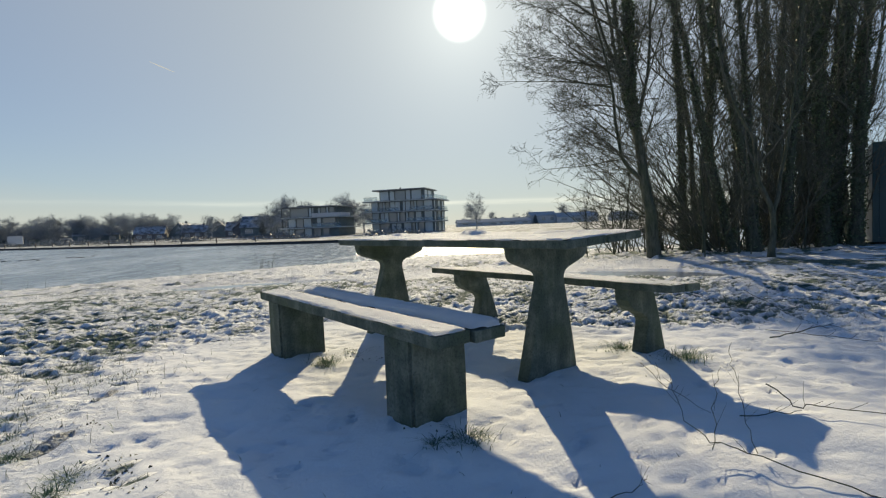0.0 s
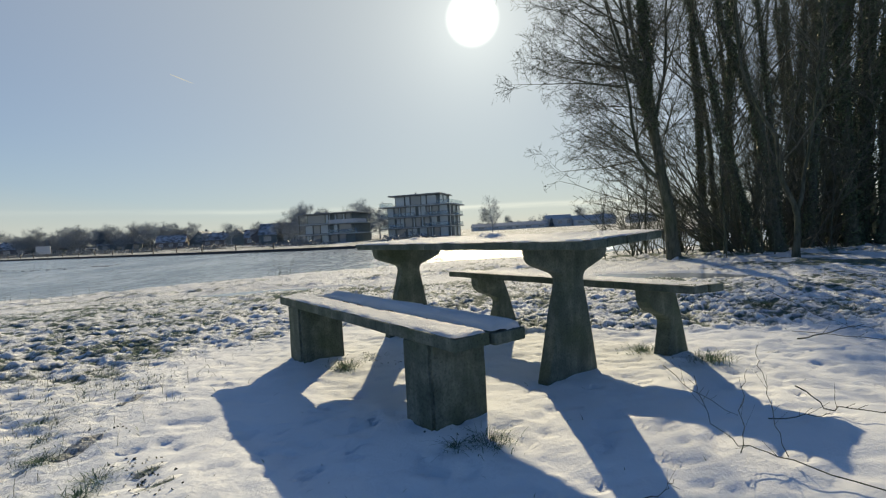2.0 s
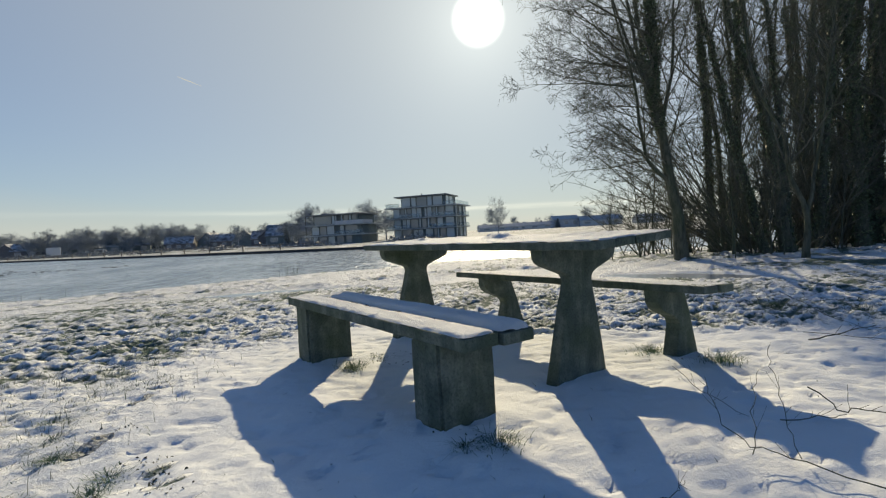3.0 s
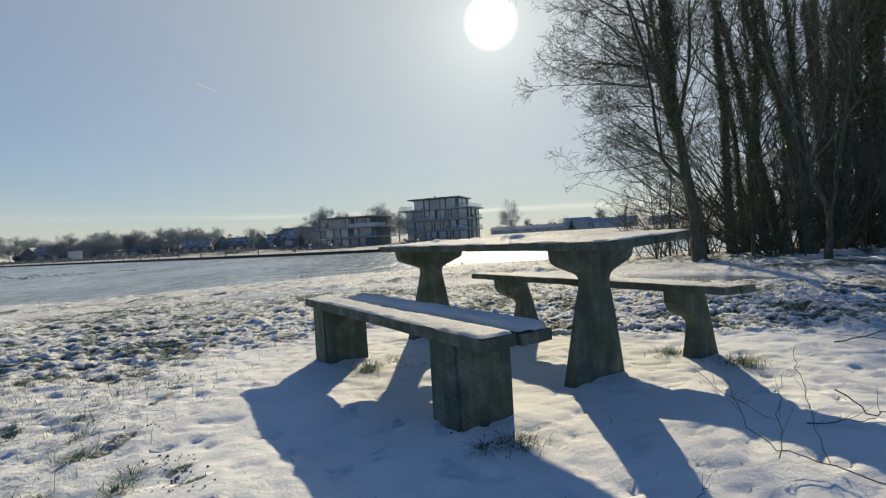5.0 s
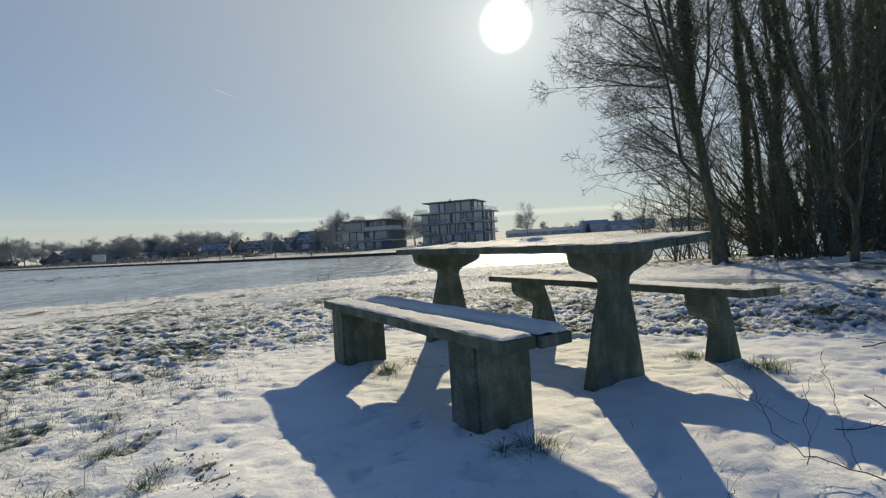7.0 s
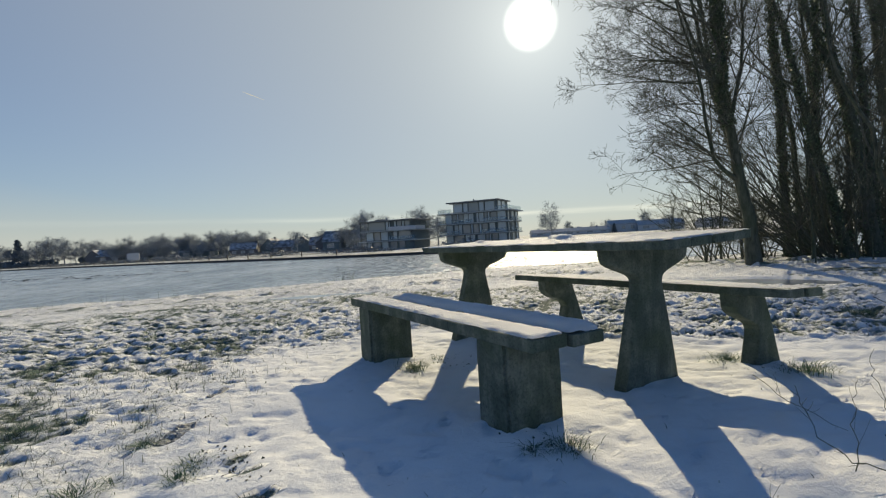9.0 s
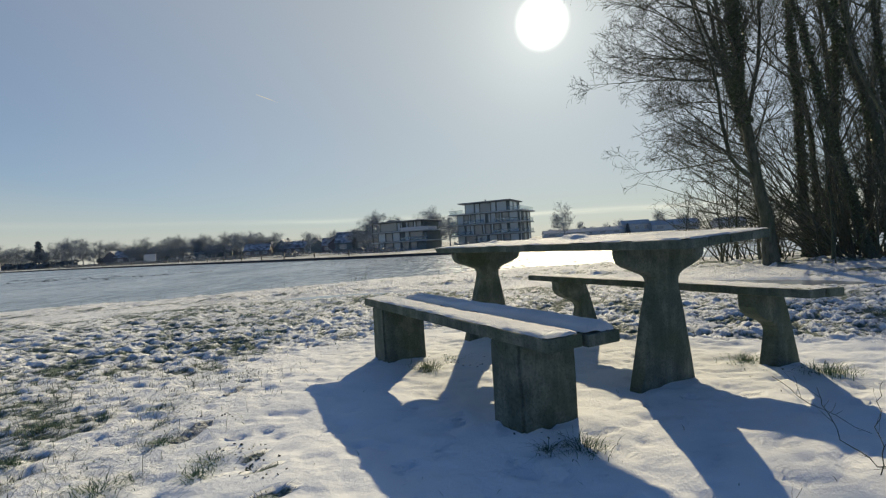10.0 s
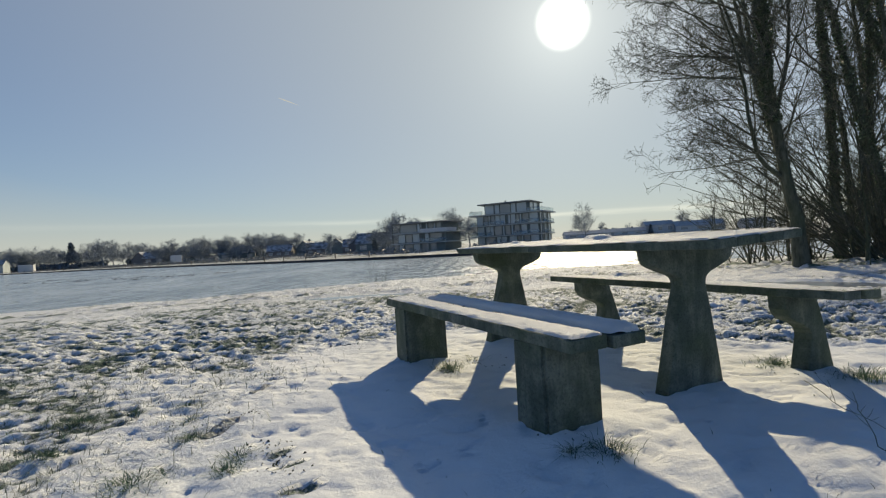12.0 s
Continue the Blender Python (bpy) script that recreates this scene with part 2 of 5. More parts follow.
def water_material():
    m, nt, b = material("rippled_river_water")
    p = position(nt)
    b.inputs["IOR"].default_value = 1.33
    b.inputs["Specular Tint"].default_value = (0.94, 0.92, 1.0, 1)
    mp = nt.nodes.new("ShaderNodeMapping")
    mp.inputs["Scale"].default_value = (1.25, 0.42, 1.0)
    mp.inputs["Rotation"].default_value = (0, 0, 0.12)
    nt.links.new(p, mp.inputs[0])
    ripple = noise_tex(nt, mp.outputs[0], 3.0, 5, 0.65)
    swell = noise_tex(nt, mp.outputs[0], 0.35, 3, 0.5)
    gust = noise_tex(nt, mp.outputs[0], 0.09, 4, 0.6)
    # wave shading and sky brightness are put into the base colour as streaks
    chop = noise_tex(nt, mp.outputs[0], 0.9, 4, 0.7)
    tone = mth(nt, "ADD", mth(nt, "MULTIPLY", gust, 0.5), mth(nt, "MULTIPLY", chop, 0.5))
    nt.links.new(ramp(nt, tone, [(0.40, (0.17, 0.22, 0.27)), (0.60, (0.46, 0.51, 0.56))]), b.inputs["Base Color"])
    # wavelets stand in small cat's-paws, with smoother water between them
    paws = ramp(nt, noise_tex(nt, mp.outputs[0], 1.5, 3, 0.7), [(0.42, (0, 0, 0)), (0.58, (1, 1, 1))])
    rough = mth(nt, "ADD", mth(nt, "MULTIPLY", paws, 0.14), mth(nt, "ADD", mth(nt, "MULTIPLY", gust, 0.07), 0.07))
    nt.links.new(rough, b.inputs["Roughness"])
    wavelet = noise_tex(nt, p, 3.6, 3, 0.6)
    h = mth(nt, "MULTIPLY", wavelet, mth(nt, "ADD", mth(nt, "MULTIPLY", paws, 0.6), 0.4))
    h = mth(nt, "ADD", h, mth(nt, "ADD", mth(nt, "MULTIPLY", ripple, 0.3), mth(nt, "MULTIPLY", swell, 0.5)))
    nt.links.new(bump(nt, h, 1.0, 0.08), b.inputs["Normal"])
    return m


def glass_material():
    m, nt, b = material("window_glass")
    # base lightened to carry part of the sky's reflection
    b.inputs["Base Color"].default_value = (0.24, 0.28, 0.31, 1)
    b.inputs["Roughness"].default_value = 0.06
    b.inputs["Specular IOR Level"].default_value = 0.8
    p = coords(nt)
    nt.links.new(bump(nt, noise_tex(nt, p, 0.7, 2), 0.05, 0.02), b.inputs["Normal"])
    return m


def roof_material(name, tile):
    """Roof tiles with snow lying on them in an uneven sheet."""
    m, nt, b = material(name)
    p = position(nt)
    f = noise_tex(nt, p, 0.55, 5, 0.6)
    mask = ramp(nt, f, [(0.36, (0, 0, 0)), (0.72, (1, 1, 1))])
    nt.links.new(mixc(nt, mask, tile, (0.62, 0.65, 0.70)), b.inputs["Base Color"])
    b.inputs["Roughness"].default_value = 0.7
    return m


M_GROUND = snow_ground_material()
M_SNOW = snow_material()
M_CONCRETE = concrete_material()
M_BARK = bark_material("grey_brown_bark", (0.046, 0.053, 0.042), (0.120, 0.126, 0.100))
M_TWIG = bark_material("dark_twigs", (0.068, 0.073, 0.062), (0.150, 0.152, 0.130), 20.0)
# pale blue-grey stands for distance haze, put into the bark colour
M_HAZED_BARK = bark_material("hazed_far_bark", (0.30, 0.34, 0.39), (0.43, 0.46, 0.51), 4.0)
M_IVY = leaf_material("ivy_leaves", (0.048, 0.072, 0.042), (0.110, 0.150, 0.085))
# far hedge and conifer green paled to blue-grey: painted distance haze
M_HAZED_LEAF = leaf_material("hazed_hedge_leaves", (0.13, 0.155, 0.175), (0.21, 0.24, 0.265))
M_GRASS = leaf_material("winter_grass", (0.044, 0.084, 0.062), (0.112, 0.185, 0.130), 0.34)
M_STRAW = leaf_material("dry_grass", (0.070, 0.095, 0.078), (0.175, 0.195, 0.155), 0.3)
M_WATER = water_material()
M_GLASS = glass_material()
def rail_glass_material():
    m, nt, b = material("clear_railing_glass")
    b.inputs["Base Color"].default_value = (0.8, 0.86, 0.86, 1)
    b.inputs["Roughness"].default_value = 0.05
    b.inputs["Transmission Weight"].default_value = 0.85
    b.inputs["IOR"].default_value = 1.1
    return m


M_RAILGLASS = rail_glass_material()
# panes coloured pale for the bright sky they would mirror
M_SKY_PANE = plain("sky_pale_panes", (0.46, 0.53, 0.57), 0.12, var=0.12, scale=0.5)
# farthest houses: walls and roofs paled in colour, as haze would pale them
M_HAZED_WALL = plain("hazed_far_walls", (0.46, 0.48, 0.50), 0.85, scale=1.0)
M_HAZED_ROOF = plain("hazed_far_roofs", (0.38, 0.42, 0.46), 0.8, scale=0.6)
def far_bank_material():
    m, nt, b = material("snow_dusted_lawn")
    p = position(nt)
    f = noise_tex(nt, p, 0.35, 5, 0.65)
    nt.links.new(ramp(nt, f, [(0.38, (0.10, 0.11, 0.075)), (0.50, (0.45, 0.46, 0.45)), (0.62, (0.74, 0.755, 0.78))]), b.inputs["Base Color"])
    b.inputs["Roughness"].default_value = 0.85
    b.inputs["Specular IOR Level"].default_value = 0.05
    return m


M_FAR_BANK = far_bank_material()
M_QUAY = plain("dark_timber_sheet_piling", (0.035, 0.042, 0.050), 0.8)
M_BRICK = plain("brown_brick", (0.15, 0.142, 0.145), 0.85, scale=1.0)
M_BRICK_DARK = plain("dark_grey_brick", (0.15, 0.185, 0.195), 0.85, scale=1.0)
M_RENDER = plain("pale_grey_facade_panel", (0.36, 0.40, 0.42), 0.7, scale=0.8)
M_SLAB = plain("light_concrete_slab_edge", (0.40, 0.43, 0.44), 0.75, scale=0.8)
M_FRAME = plain("anthracite_window_frame", (0.13, 0.145, 0.15), 0.5)
M_WHITE = plain("white_painted_boards", (0.54, 0.54, 0.55), 0.6, var=0.08)
M_ROOF_RED = roof_material("snowy_brown_roof_tiles", (0.12, 0.100, 0.098))
M_ROOF_GREY = roof_material("snowy_grey_roof_tiles", (0.075, 0.078, 0.085))
M_FLATROOF = plain("dark_flat_roof_felt", (0.21, 0.22, 0.225), 0.8)
M_STEEL = plain("teal_coated_steel", (0.022, 0.060, 0.070), 0.45, 0.2, var=0.12)
# pale side colour holds the sun and sky sheen on the steel
M_SHEEN_SIDE = plain("sheen_pale_coated_steel", (0.50, 0.56, 0.60), 0.32, 0.2, var=0.15)
M_ICE = plain("grey_ice_film", (0.30, 0.34, 0.38), 0.18, var=0.15, scale=2.0)
def glow_material(name, color, strength):
    m, nt, b = material(name)
    b.inputs["Base Color"].default_value = (0, 0, 0, 1)
    b.inputs["Emission Color"].default_value = (*color, 1)
    b.inputs["Emission Strength"].default_value = strength
    return m


# emission stands in for sunlight on the trail, which is no light source
M_TRAIL = glow_material("sunlight_glow_trail", (1.0, 0.98, 0.95), 0.46)
def frost_material():
    m, nt, b = material("frosted_trodden_grass")
    p = position(nt)
    f = noise_tex(nt, p, 60.0, 5, 0.7)
    nt.links.new(ramp(nt, f, [(0.36, (0.13, 0.13, 0.12)), (0.50, (0.34, 0.34, 0.33)), (0.64, (0.58, 0.585, 0.59))]), b.inputs["Base Color"])
    b.inputs["Roughness"].default_value = 0.6
    nt.links.new(bump(nt, f, 0.9, 0.012), b.inputs["Normal"])
    return m


M_FROST = frost_material()
M_POST = plain("weathered_fence_timber", (0.16, 0.14, 0.12), 0.85)


# ---------------------------------------------------------------- building helpers
def mesh_of(name, verts, faces, mat):
    """A mesh from arrays: verts (n, 3), faces (m, 3 or 4)."""
    verts = np.ascontiguousarray(verts, dtype=np.float32)
    faces = np.ascontiguousarray(faces, dtype=np.int32)
    k = faces.shape[1]
    me = bpy.data.meshes.new(name)
    me.vertices.add(len(verts))
    me.vertices.foreach_set("co", verts.ravel())
    me.loops.add(faces.size)
    me.loops.foreach_set("vertex_index", faces.ravel())
    me.polygons.add(len(faces))
    me.polygons.foreach_set("loop_start", np.arange(0, faces.size, k, dtype=np.int32))
    me.polygons.foreach_set("loop_total", np.full(len(faces), k, dtype=np.int32))
    me.update(calc_edges=True)
    me.materials.append(mat)
    return me


def smooth(me):
    me.polygons.foreach_set("use_smooth", np.ones(len(me.polygons), dtype=bool))
    return me


def part(name, bm, mat, parent=None, label="", place=None):
    """Links a bmesh as one mesh object under a thing or a part."""
    me = bpy.data.meshes.new(name)
    bm.to_mesh(me)
    bm.free()
    me.materials.append(mat)
    ob = new(name, me)
    if parent is not None:
        ob.parent = parent
    if place is not None:
        ob.matrix_basis = place
    if label:
        tagged(ob, label)
    return ob


def thing(name, label, category, place=None, group="", kind=""):
    ob = new(name)
    ob.empty_display_size = 0.1
    if place is not None:
        ob.matrix_basis = place
    return tagged(ob, label, category, group, kind)


def box_bm(x0, x1, y0, y1, z0, z1, bevel=0.0, segs=2):
    bm = bmesh.new()
    bmesh.ops.create_cube(bm, size=1.0)
    bmesh.ops.scale(bm, vec=(x1 - x0, y1 - y0, z1 - z0), verts=bm.verts)
    bmesh.ops.translate(bm, vec=((x0 + x1) / 2, (y0 + y1) / 2, (z0 + z1) / 2), verts=bm.verts)
    if bevel:
        bmesh.ops.bevel(bm, geom=bm.edges[:], offset=bevel, segments=segs, affect="EDGES", profile=0.6)
    return bm


def worn(bm, amount, scale, seed=0):
    """Makes a cast or sawn form a little uneven."""
    for v in bm.verts:
        q = v.co * scale + Vector((seed * 7.3, seed * 3.1, seed))
        v.co += noise.noise_vector(q) * amount
    return bm


def hash2(ix, iy, seed):
    h = (ix.astype(np.int64) * 374761393 + iy.astype(np.int64) * 668265263 + seed * 974634777) & 0xFFFFFFFF
    h = ((h ^ (h >> 13)) * 1274126177) & 0xFFFFFFFF
    return ((h ^ (h >> 16)) & 0xFFFFFF) / float(0xFFFFFF)


def value_noise(x, y, seed=0):
    ix, iy = np.floor(x), np.floor(y)
    fx, fy = x - ix, y - iy
    fx, fy = fx * fx * fx * (fx * (fx * 6 - 15) + 10), fy * fy * fy * (fy * (fy * 6 - 15) + 10)
    a, b = hash2(ix, iy, seed), hash2(ix + 1, iy, seed)
    c, d = hash2(ix, iy + 1, seed), hash2(ix + 1, iy + 1, seed)
    return (a + (b - a) * fx) * (1 - fy) + (c + (d - c) * fx) * fy


def fbm(x, y, octaves=4, seed=0, gain=0.5):
    out, amp, tot = 0.0, 1.0, 0.0
    for o in range(octaves):
        c, s = math.cos(0.6 * o), math.sin(0.6 * o)
        k = 2.03 ** o
        out = out + amp * value_noise((x * c - y * s) * k, (x * s + y * c) * k, seed + o * 17)
        tot += amp
        amp *= gain
    return out / tot


def sstep(a, b, x):
    t = np.clip((x - a) / (b - a), 0, 1)
    return t * t * (3 - 2 * t)


# ---------------------------------------------------------------- ground
WATER_Z = -1.3
SHORE_X = (-400, -120, -60, -25.7, -21.8, -17.4, -12.9, -7.7, -4.5, 1.0, 6.7, 11.5, 20, 60, 400)
SHORE_Y = (-60, -10, 4, 16.9, 19.0, 20.5, 22.7, 26.4, 28.0, 31.4, 31.0, 31.0, 33, 40, 50)


def bare_and_height(x, y):
    """Height of the land, and how much grass shows through the snow."""
    ys = np.interp(x, SHORE_X, SHORE_Y) + 1.2 * (fbm(x * 0.25, x * 0 + 3.0, 3, 5) - 0.5) * 2
    q = ys - y
    t = np.clip(1 - q / 24.0, 0, 2.2)
    z = WATER_Z * t ** 1.08
    # trampled smooth snow round the picnic set, rough tussocks further out
    cx, cy = (x - 0.25) / np.where(x < 0.25, 2.12, 2.35), (y - 0.55) / 2.0
    r = np.sqrt(cx * cx + cy * cy) + 0.35 * (fbm(x * 0.7, y * 0.7, 3, 41) - 0.5)
    far = np.sqrt(x * x + (y + 2) ** 2)
    rough = sstep(0.95, 1.2, r) * (1 - 0.8 * sstep(5.2, 6.6, y + 0.25 * x * (x < 0)))
    rough = rough * (1 - 0.5 * sstep(10.0, 16.0, far))
    patch = sstep(0.35, 0.62, fbm(x * 0.42 + 9, y * 0.55, 3, 77))
    rough = rough * (0.62 + 0.38 * patch)
    left = sstep(-1.1, -1.7, x) * sstep(1.6, 0.6, y) * sstep(-2.5, -1.5, y)
    rough = np.maximum(rough, 0.58 * left)
    right = sstep(1.55, 2.0, y + 0.12 * x) * sstep(0.1, 0.8, x) * (1 - sstep(3.4, 4.4, y))
    rough = np.maximum(rough, 0.95 * right)
    # broad swells, small drift ripples and footfalls
    z = z + 0.05 * (fbm(x * 0.35, y * 0.35, 3, 1) - 0.5) * sstep(1.5, 5.0, far)
    rip = fbm(x * 4.6 + 0.8 * y, y * 7.5, 3, 21, 0.42) - 0.5
    soft = fbm(x * 6.8, y * 8.4, 3, 33, 0.42)
    z = z - 0.010 * sstep(0.48, 0.78, soft) * (1 - sstep(8, 14, far))
    z = z + (0.013 * rip + 0.014 * (fbm(x * 2.2, y * 3.0, 3, 25) - 0.5)) * (1 - sstep(14, 25, far))
    dents = fbm(x * 7.5, y * 8.5, 3, 31, 0.6)
    z = z - 0.016 * sstep(0.72, 0.82, dents) * (1 - rough)
    pock = fbm(x * 13.0 + 3, y * 16.0, 3, 35, 0.6)
    z = z - 0.009 * sstep(0.60, 0.76, pock) * (1 - sstep(6.0, 10.0, far))
    lumps = fbm(x * 12.5, y * 17.0, 4, 51, 0.58)
    ridge = 1 - np.abs(2 * fbm(x * 3.6 + 4, y * 4.2, 3, 57) - 1)
    tuss = fbm(x * 23.0, y * 26.0, 3, 53, 0.6)
    z = z + rough * (1 - 0.40 * left) * (0.066 * (lumps - 0.45) + 0.05 * (ridge - 0.75) + 0.055 * (tuss - 0.5) * (1 - sstep(5.0, 9.0, far)))
    low = sstep(0.60, 0.36, lumps)
    bare = rough * (0.25 + 0.20 * low + 0.34 * sstep(0.56, 0.38, tuss) + 0.20 * sstep(0.5, 0.75, fbm(x * 2.3, y * 2.6, 3, 63)))
    bare = bare + 0.14 * sstep(0.70, 0.80, dents) * (1 - rough)
    # shoreline: darker stones and sedge at the water's edge
    edge = np.exp(-(q / 1.0) ** 2)
    bare = bare + 0.25 * edge * (fbm(x * 0.9, y * 0.9, 2, 91) > 0.5)
    bank = sstep(0.30, 0.58, fbm(x * 0.8, y * 1.1, 4, 95)) * sstep(6.0, 8.0, y) * (1 - sstep(40, 60, far))
    z = z + 0.24 * bank * (fbm(x * 2.6, y * 2.8, 4, 97, 0.6) - 0.42)
    bare = bare + 0.50 * bank * sstep(0.46, 0.60, fbm(x * 3.6, y * 2.4, 4, 99, 0.6))
    # leaf litter and twigs under the wood
    wood = sstep(3.2, 6.0, x + 0.15 * (y - 8)) * sstep(2.2, 4.5, y)
    bare = bare + 0.52 * wood * sstep(0.38, 0.62, fbm(x * 2.2, y * 3.2, 4, 103, 0.6))
    z = z + 0.05 * wood * (fbm(x * 1.9, y * 2.4, 3, 105) - 0.5)
    # frozen puddles lie level in the snow
    for px, py, pa, pb, pr in PUDDLES:
        c, sn = math.cos(pr), math.sin(pr)
        u, v = ((x - px) * c + (y - py) * sn) / pa, (-(x - px) * sn + (y - py) * c) / pb
        k = sstep(1.35, 0.95, np.sqrt(u * u + v * v) + 0.5 * (fbm(x * 1.6, y * 1.6, 3, 131) - 0.5))
        lvl = WATER_Z * max(0.0, 1 - (np.interp(px, SHORE_X, SHORE_Y) - py) / 24.0) ** 1.08 - 0.015
        z = z * (1 - k) + (lvl + 0.004 * (fbm(x * 9, y * 9, 2, 133) - 0.5)) * k
        bare = bare * (1 - k)
    # single melted footprints beside the bench
    for fx, fy, fl, fw, a, fd, fb in FOOTPRINTS:
        ca, sa = math.cos(a), math.sin(a)
        u, v = ((x - fx) * ca + (y - fy) * sa) / (0.8 * fl), (-(x - fx) * sa + (y - fy) * ca) / (0.75 * fw)
        d = np.sqrt(u * u + v * v) + 0.25 * (fbm(x * 14, y * 14, 2, 111) - 0.5)
        inside = sstep(1.05, 0.8, d)
        z = z - 0.6 * fd * inside
        bare = bare + fb * inside
    # snow heaped a little against the concrete feet
    for fx, fy, fh, fr in FEET:
        d2 = (x - fx) ** 2 + (y - fy) ** 2
        z = z + fh * np.exp(-d2 / fr ** 2)
    return z, bare


PUDDLES = ((-2.7, 6.1, 1.35, 0.32, 0.05), (3.4, 5.0, 1.0, 0.40, -0.5))
FOOTPRINTS = ((-1.58, 0.66, 0.085, 0.040, 0.3, 0.022, 0.2), (-1.55, 0.46, 0.13, 0.050, 1.5, 0.010, 0.0), (-1.60, 0.31, 0.05, 0.03, 0.2, 0.016, 0.2),
              (-1.44, -0.05, 0.14, 0.085, 1.45, 0.018, 0.0), (-1.20, -0.13, 0.060, 0.032, 0.3, 0.022, 0.1), (-1.16, -0.22, 0.04, 0.020, 0.5, 0.016, 0.35),
              (-1.21, 0.03, 0.06, 0.03, 0.1, 0.014, 0.0), (-1.08, -0.05, 0.05, 0.03, 0.3, 0.012, 0.1), (-1.01, -0.29, 0.075, 0.030, 0.8, 0.014, 0.62),
              (-0.91, -0.41, 0.085, 0.032, 0.5, 0.014, 0.62), (-0.78, -0.57, 0.10, 0.036, 0.6, 0.014, 0.62), (-1.06, -0.42, 0.03, 0.02, 0.2, 0.012, 0.4), (-1.60, 1.75, 0.12, 0.04, 0.4, 0.016, 0.4),
              (0.41, -0.23, 0.035, 0.018, 2.2, 0.012, 0.1), (0.46, -0.12, 0.03, 0.015, 1.8, 0.010, 0.1), (0.50, -0.28, 0.08, 0.022, 0.1, 0.010, 0.0),
              (0.84, -0.42, 0.05, 0.030, 0.2, 0.016, 0.1), (0.95, -0.60, 0.06, 0.035, 0.5, 0.014, 0.0), (1.10, 0.42, 0.08, 0.035, 0.2, 0.016, 0.3),
              (1.75, 0.55, 0.09, 0.04, 0.9, 0.016, 0.3), (2.05, 0.85, 0.08, 0.04, 0.1, 0.016, 0.3))
FEET = ((0.06, 0.06, 0.040, 0.26), (-0.85, 1.30, 0.03, 0.22), (0.75, 0.50, 0.012, 0.2), (-0.28, 1.95, 0.02, 0.2), (1.45, 0.85, 0.02, 0.2), (-1.35, 0.45, 0.055, 0.75),
        (1.30, -0.28, 0.052, 0.60), (-0.72, -0.55, 0.040, 0.42), (-0.35, 0.52, -0.022, 0.28), (0.25, -0.58, -0.018, 0.35))


def axis_steps(lo, hi, step, near, out_lo, out_hi):
    """Coordinates that are dense between lo and hi and spread outwards from there."""
    mid = list(np.arange(lo, hi, step))

    def tail(start, sign, reach, slow):
        out, p, s = [], start, step
        while abs(p) < reach:
            d = abs(p - start)
            s = s * (1.015 if d < slow else 1.05 if d < 45 else 1.22)
            p += sign * s
            out.append(p)
        return out
    return np.array(tail(lo, -1, out_lo, near)[::-1] + mid + tail(mid[-1], 1, out_hi, near))


gx = axis_steps(-2.9, 2.7, 0.02, 13.0, 2600, 2600)
gy = axis_steps(-1.4, 2.6, 0.02, 24.0, 1500, 3200)
GX, GY = np.meshgrid(gx, gy)
GZ, GB = bare_and_height(GX, GY)
nx, ny = len(gx), len(gy)
gi = (np.arange(ny - 1)[:, None] * nx + np.arange(nx - 1)[None, :]).ravel()
ground_mesh = smooth(mesh_of("ground", np.stack([GX, GY, GZ], -1).reshape(-1, 3), np.stack([gi, gi + 1, gi + nx + 1, gi + nx], -1), M_GROUND))
bare_attr = ground_mesh.attributes.new("bare", "FLOAT", "POINT")
bare_attr.data.foreach_set("value", GB.ravel().astype(np.float32))
tagged(new("ground", ground_mesh), "snow-covered river bank with grass showing through", "ground", kind="structure")


def ground_z(x, y):
    return float(bare_and_height(np.array([float(x)]), np.array([float(y)]))[0][0])


# frozen puddles on the path
for px, py, pa, pb, pr in PUDDLES:
    bm = bmesh.new()
    rim = []
    for i in range(40):
        a = i / 40 * 2 * math.pi
        k = 1.0 + 0.28 * noise.noise(Vector((math.cos(a) * 1.7 + px, math.sin(a) * 1.7, 0.5)))
        lu, lv = pa * k * math.cos(a), pb * k * math.sin(a)
        rim.append(bm.verts.new((px + lu * math.cos(pr) - lv * math.sin(pr), py + lu * math.sin(pr) + lv * math.cos(pr), ground_z(px, py) + 0.006)))
    bm.faces.new(rim)
    tagged(part("ice_patch", bm, M_ICE), "smooth grey film of ice on the snowy path", "ice", kind="structure")


# frozen footprints where the trodden grass shows grey
for fx, fy, fl, fw, fa in ((-1.435, -0.05, 0.105, 0.062, 1.45), (-1.55, 0.46, 0.09, 0.030, 1.5), (-1.60, 1.75, 0.10, 0.035, 0.4)):
    bm = bmesh.new()
    grid = {}
    for i in range(15):
        for j in range(9):
            u, v = i / 7 - 1, j / 4 - 1
            d = math.sqrt(1 - 0.45 * v * v), math.sqrt(1 - 0.45 * u * u)
            k = 1 + 0.20 * noise.noise(Vector((u * 2.1 + fx * 9, v * 2.1, 0.3)))
            lu, lv = u * d[0] * k * fl, v * d[1] * k * fw
            x, y = fx + lu * math.cos(fa) - lv * math.sin(fa), fy + lu * math.sin(fa) + lv * math.cos(fa)
            edge = max(abs(u), abs(v))
            grid[i, j] = bm.verts.new((x, y, ground_z(x, y) + (0.006 if edge < 0.9 else -0.004)))
    for i in range(14):
        for j in range(8):
            bm.faces.new((grid[i, j], grid[i + 1, j], grid[i + 1, j + 1], grid[i, j + 1]))
    tagged(part("footprint", bm, M_FROST), "frozen footprint with grey frosted grass in the snow", "footprint", "footprints in the snow", "stuff")


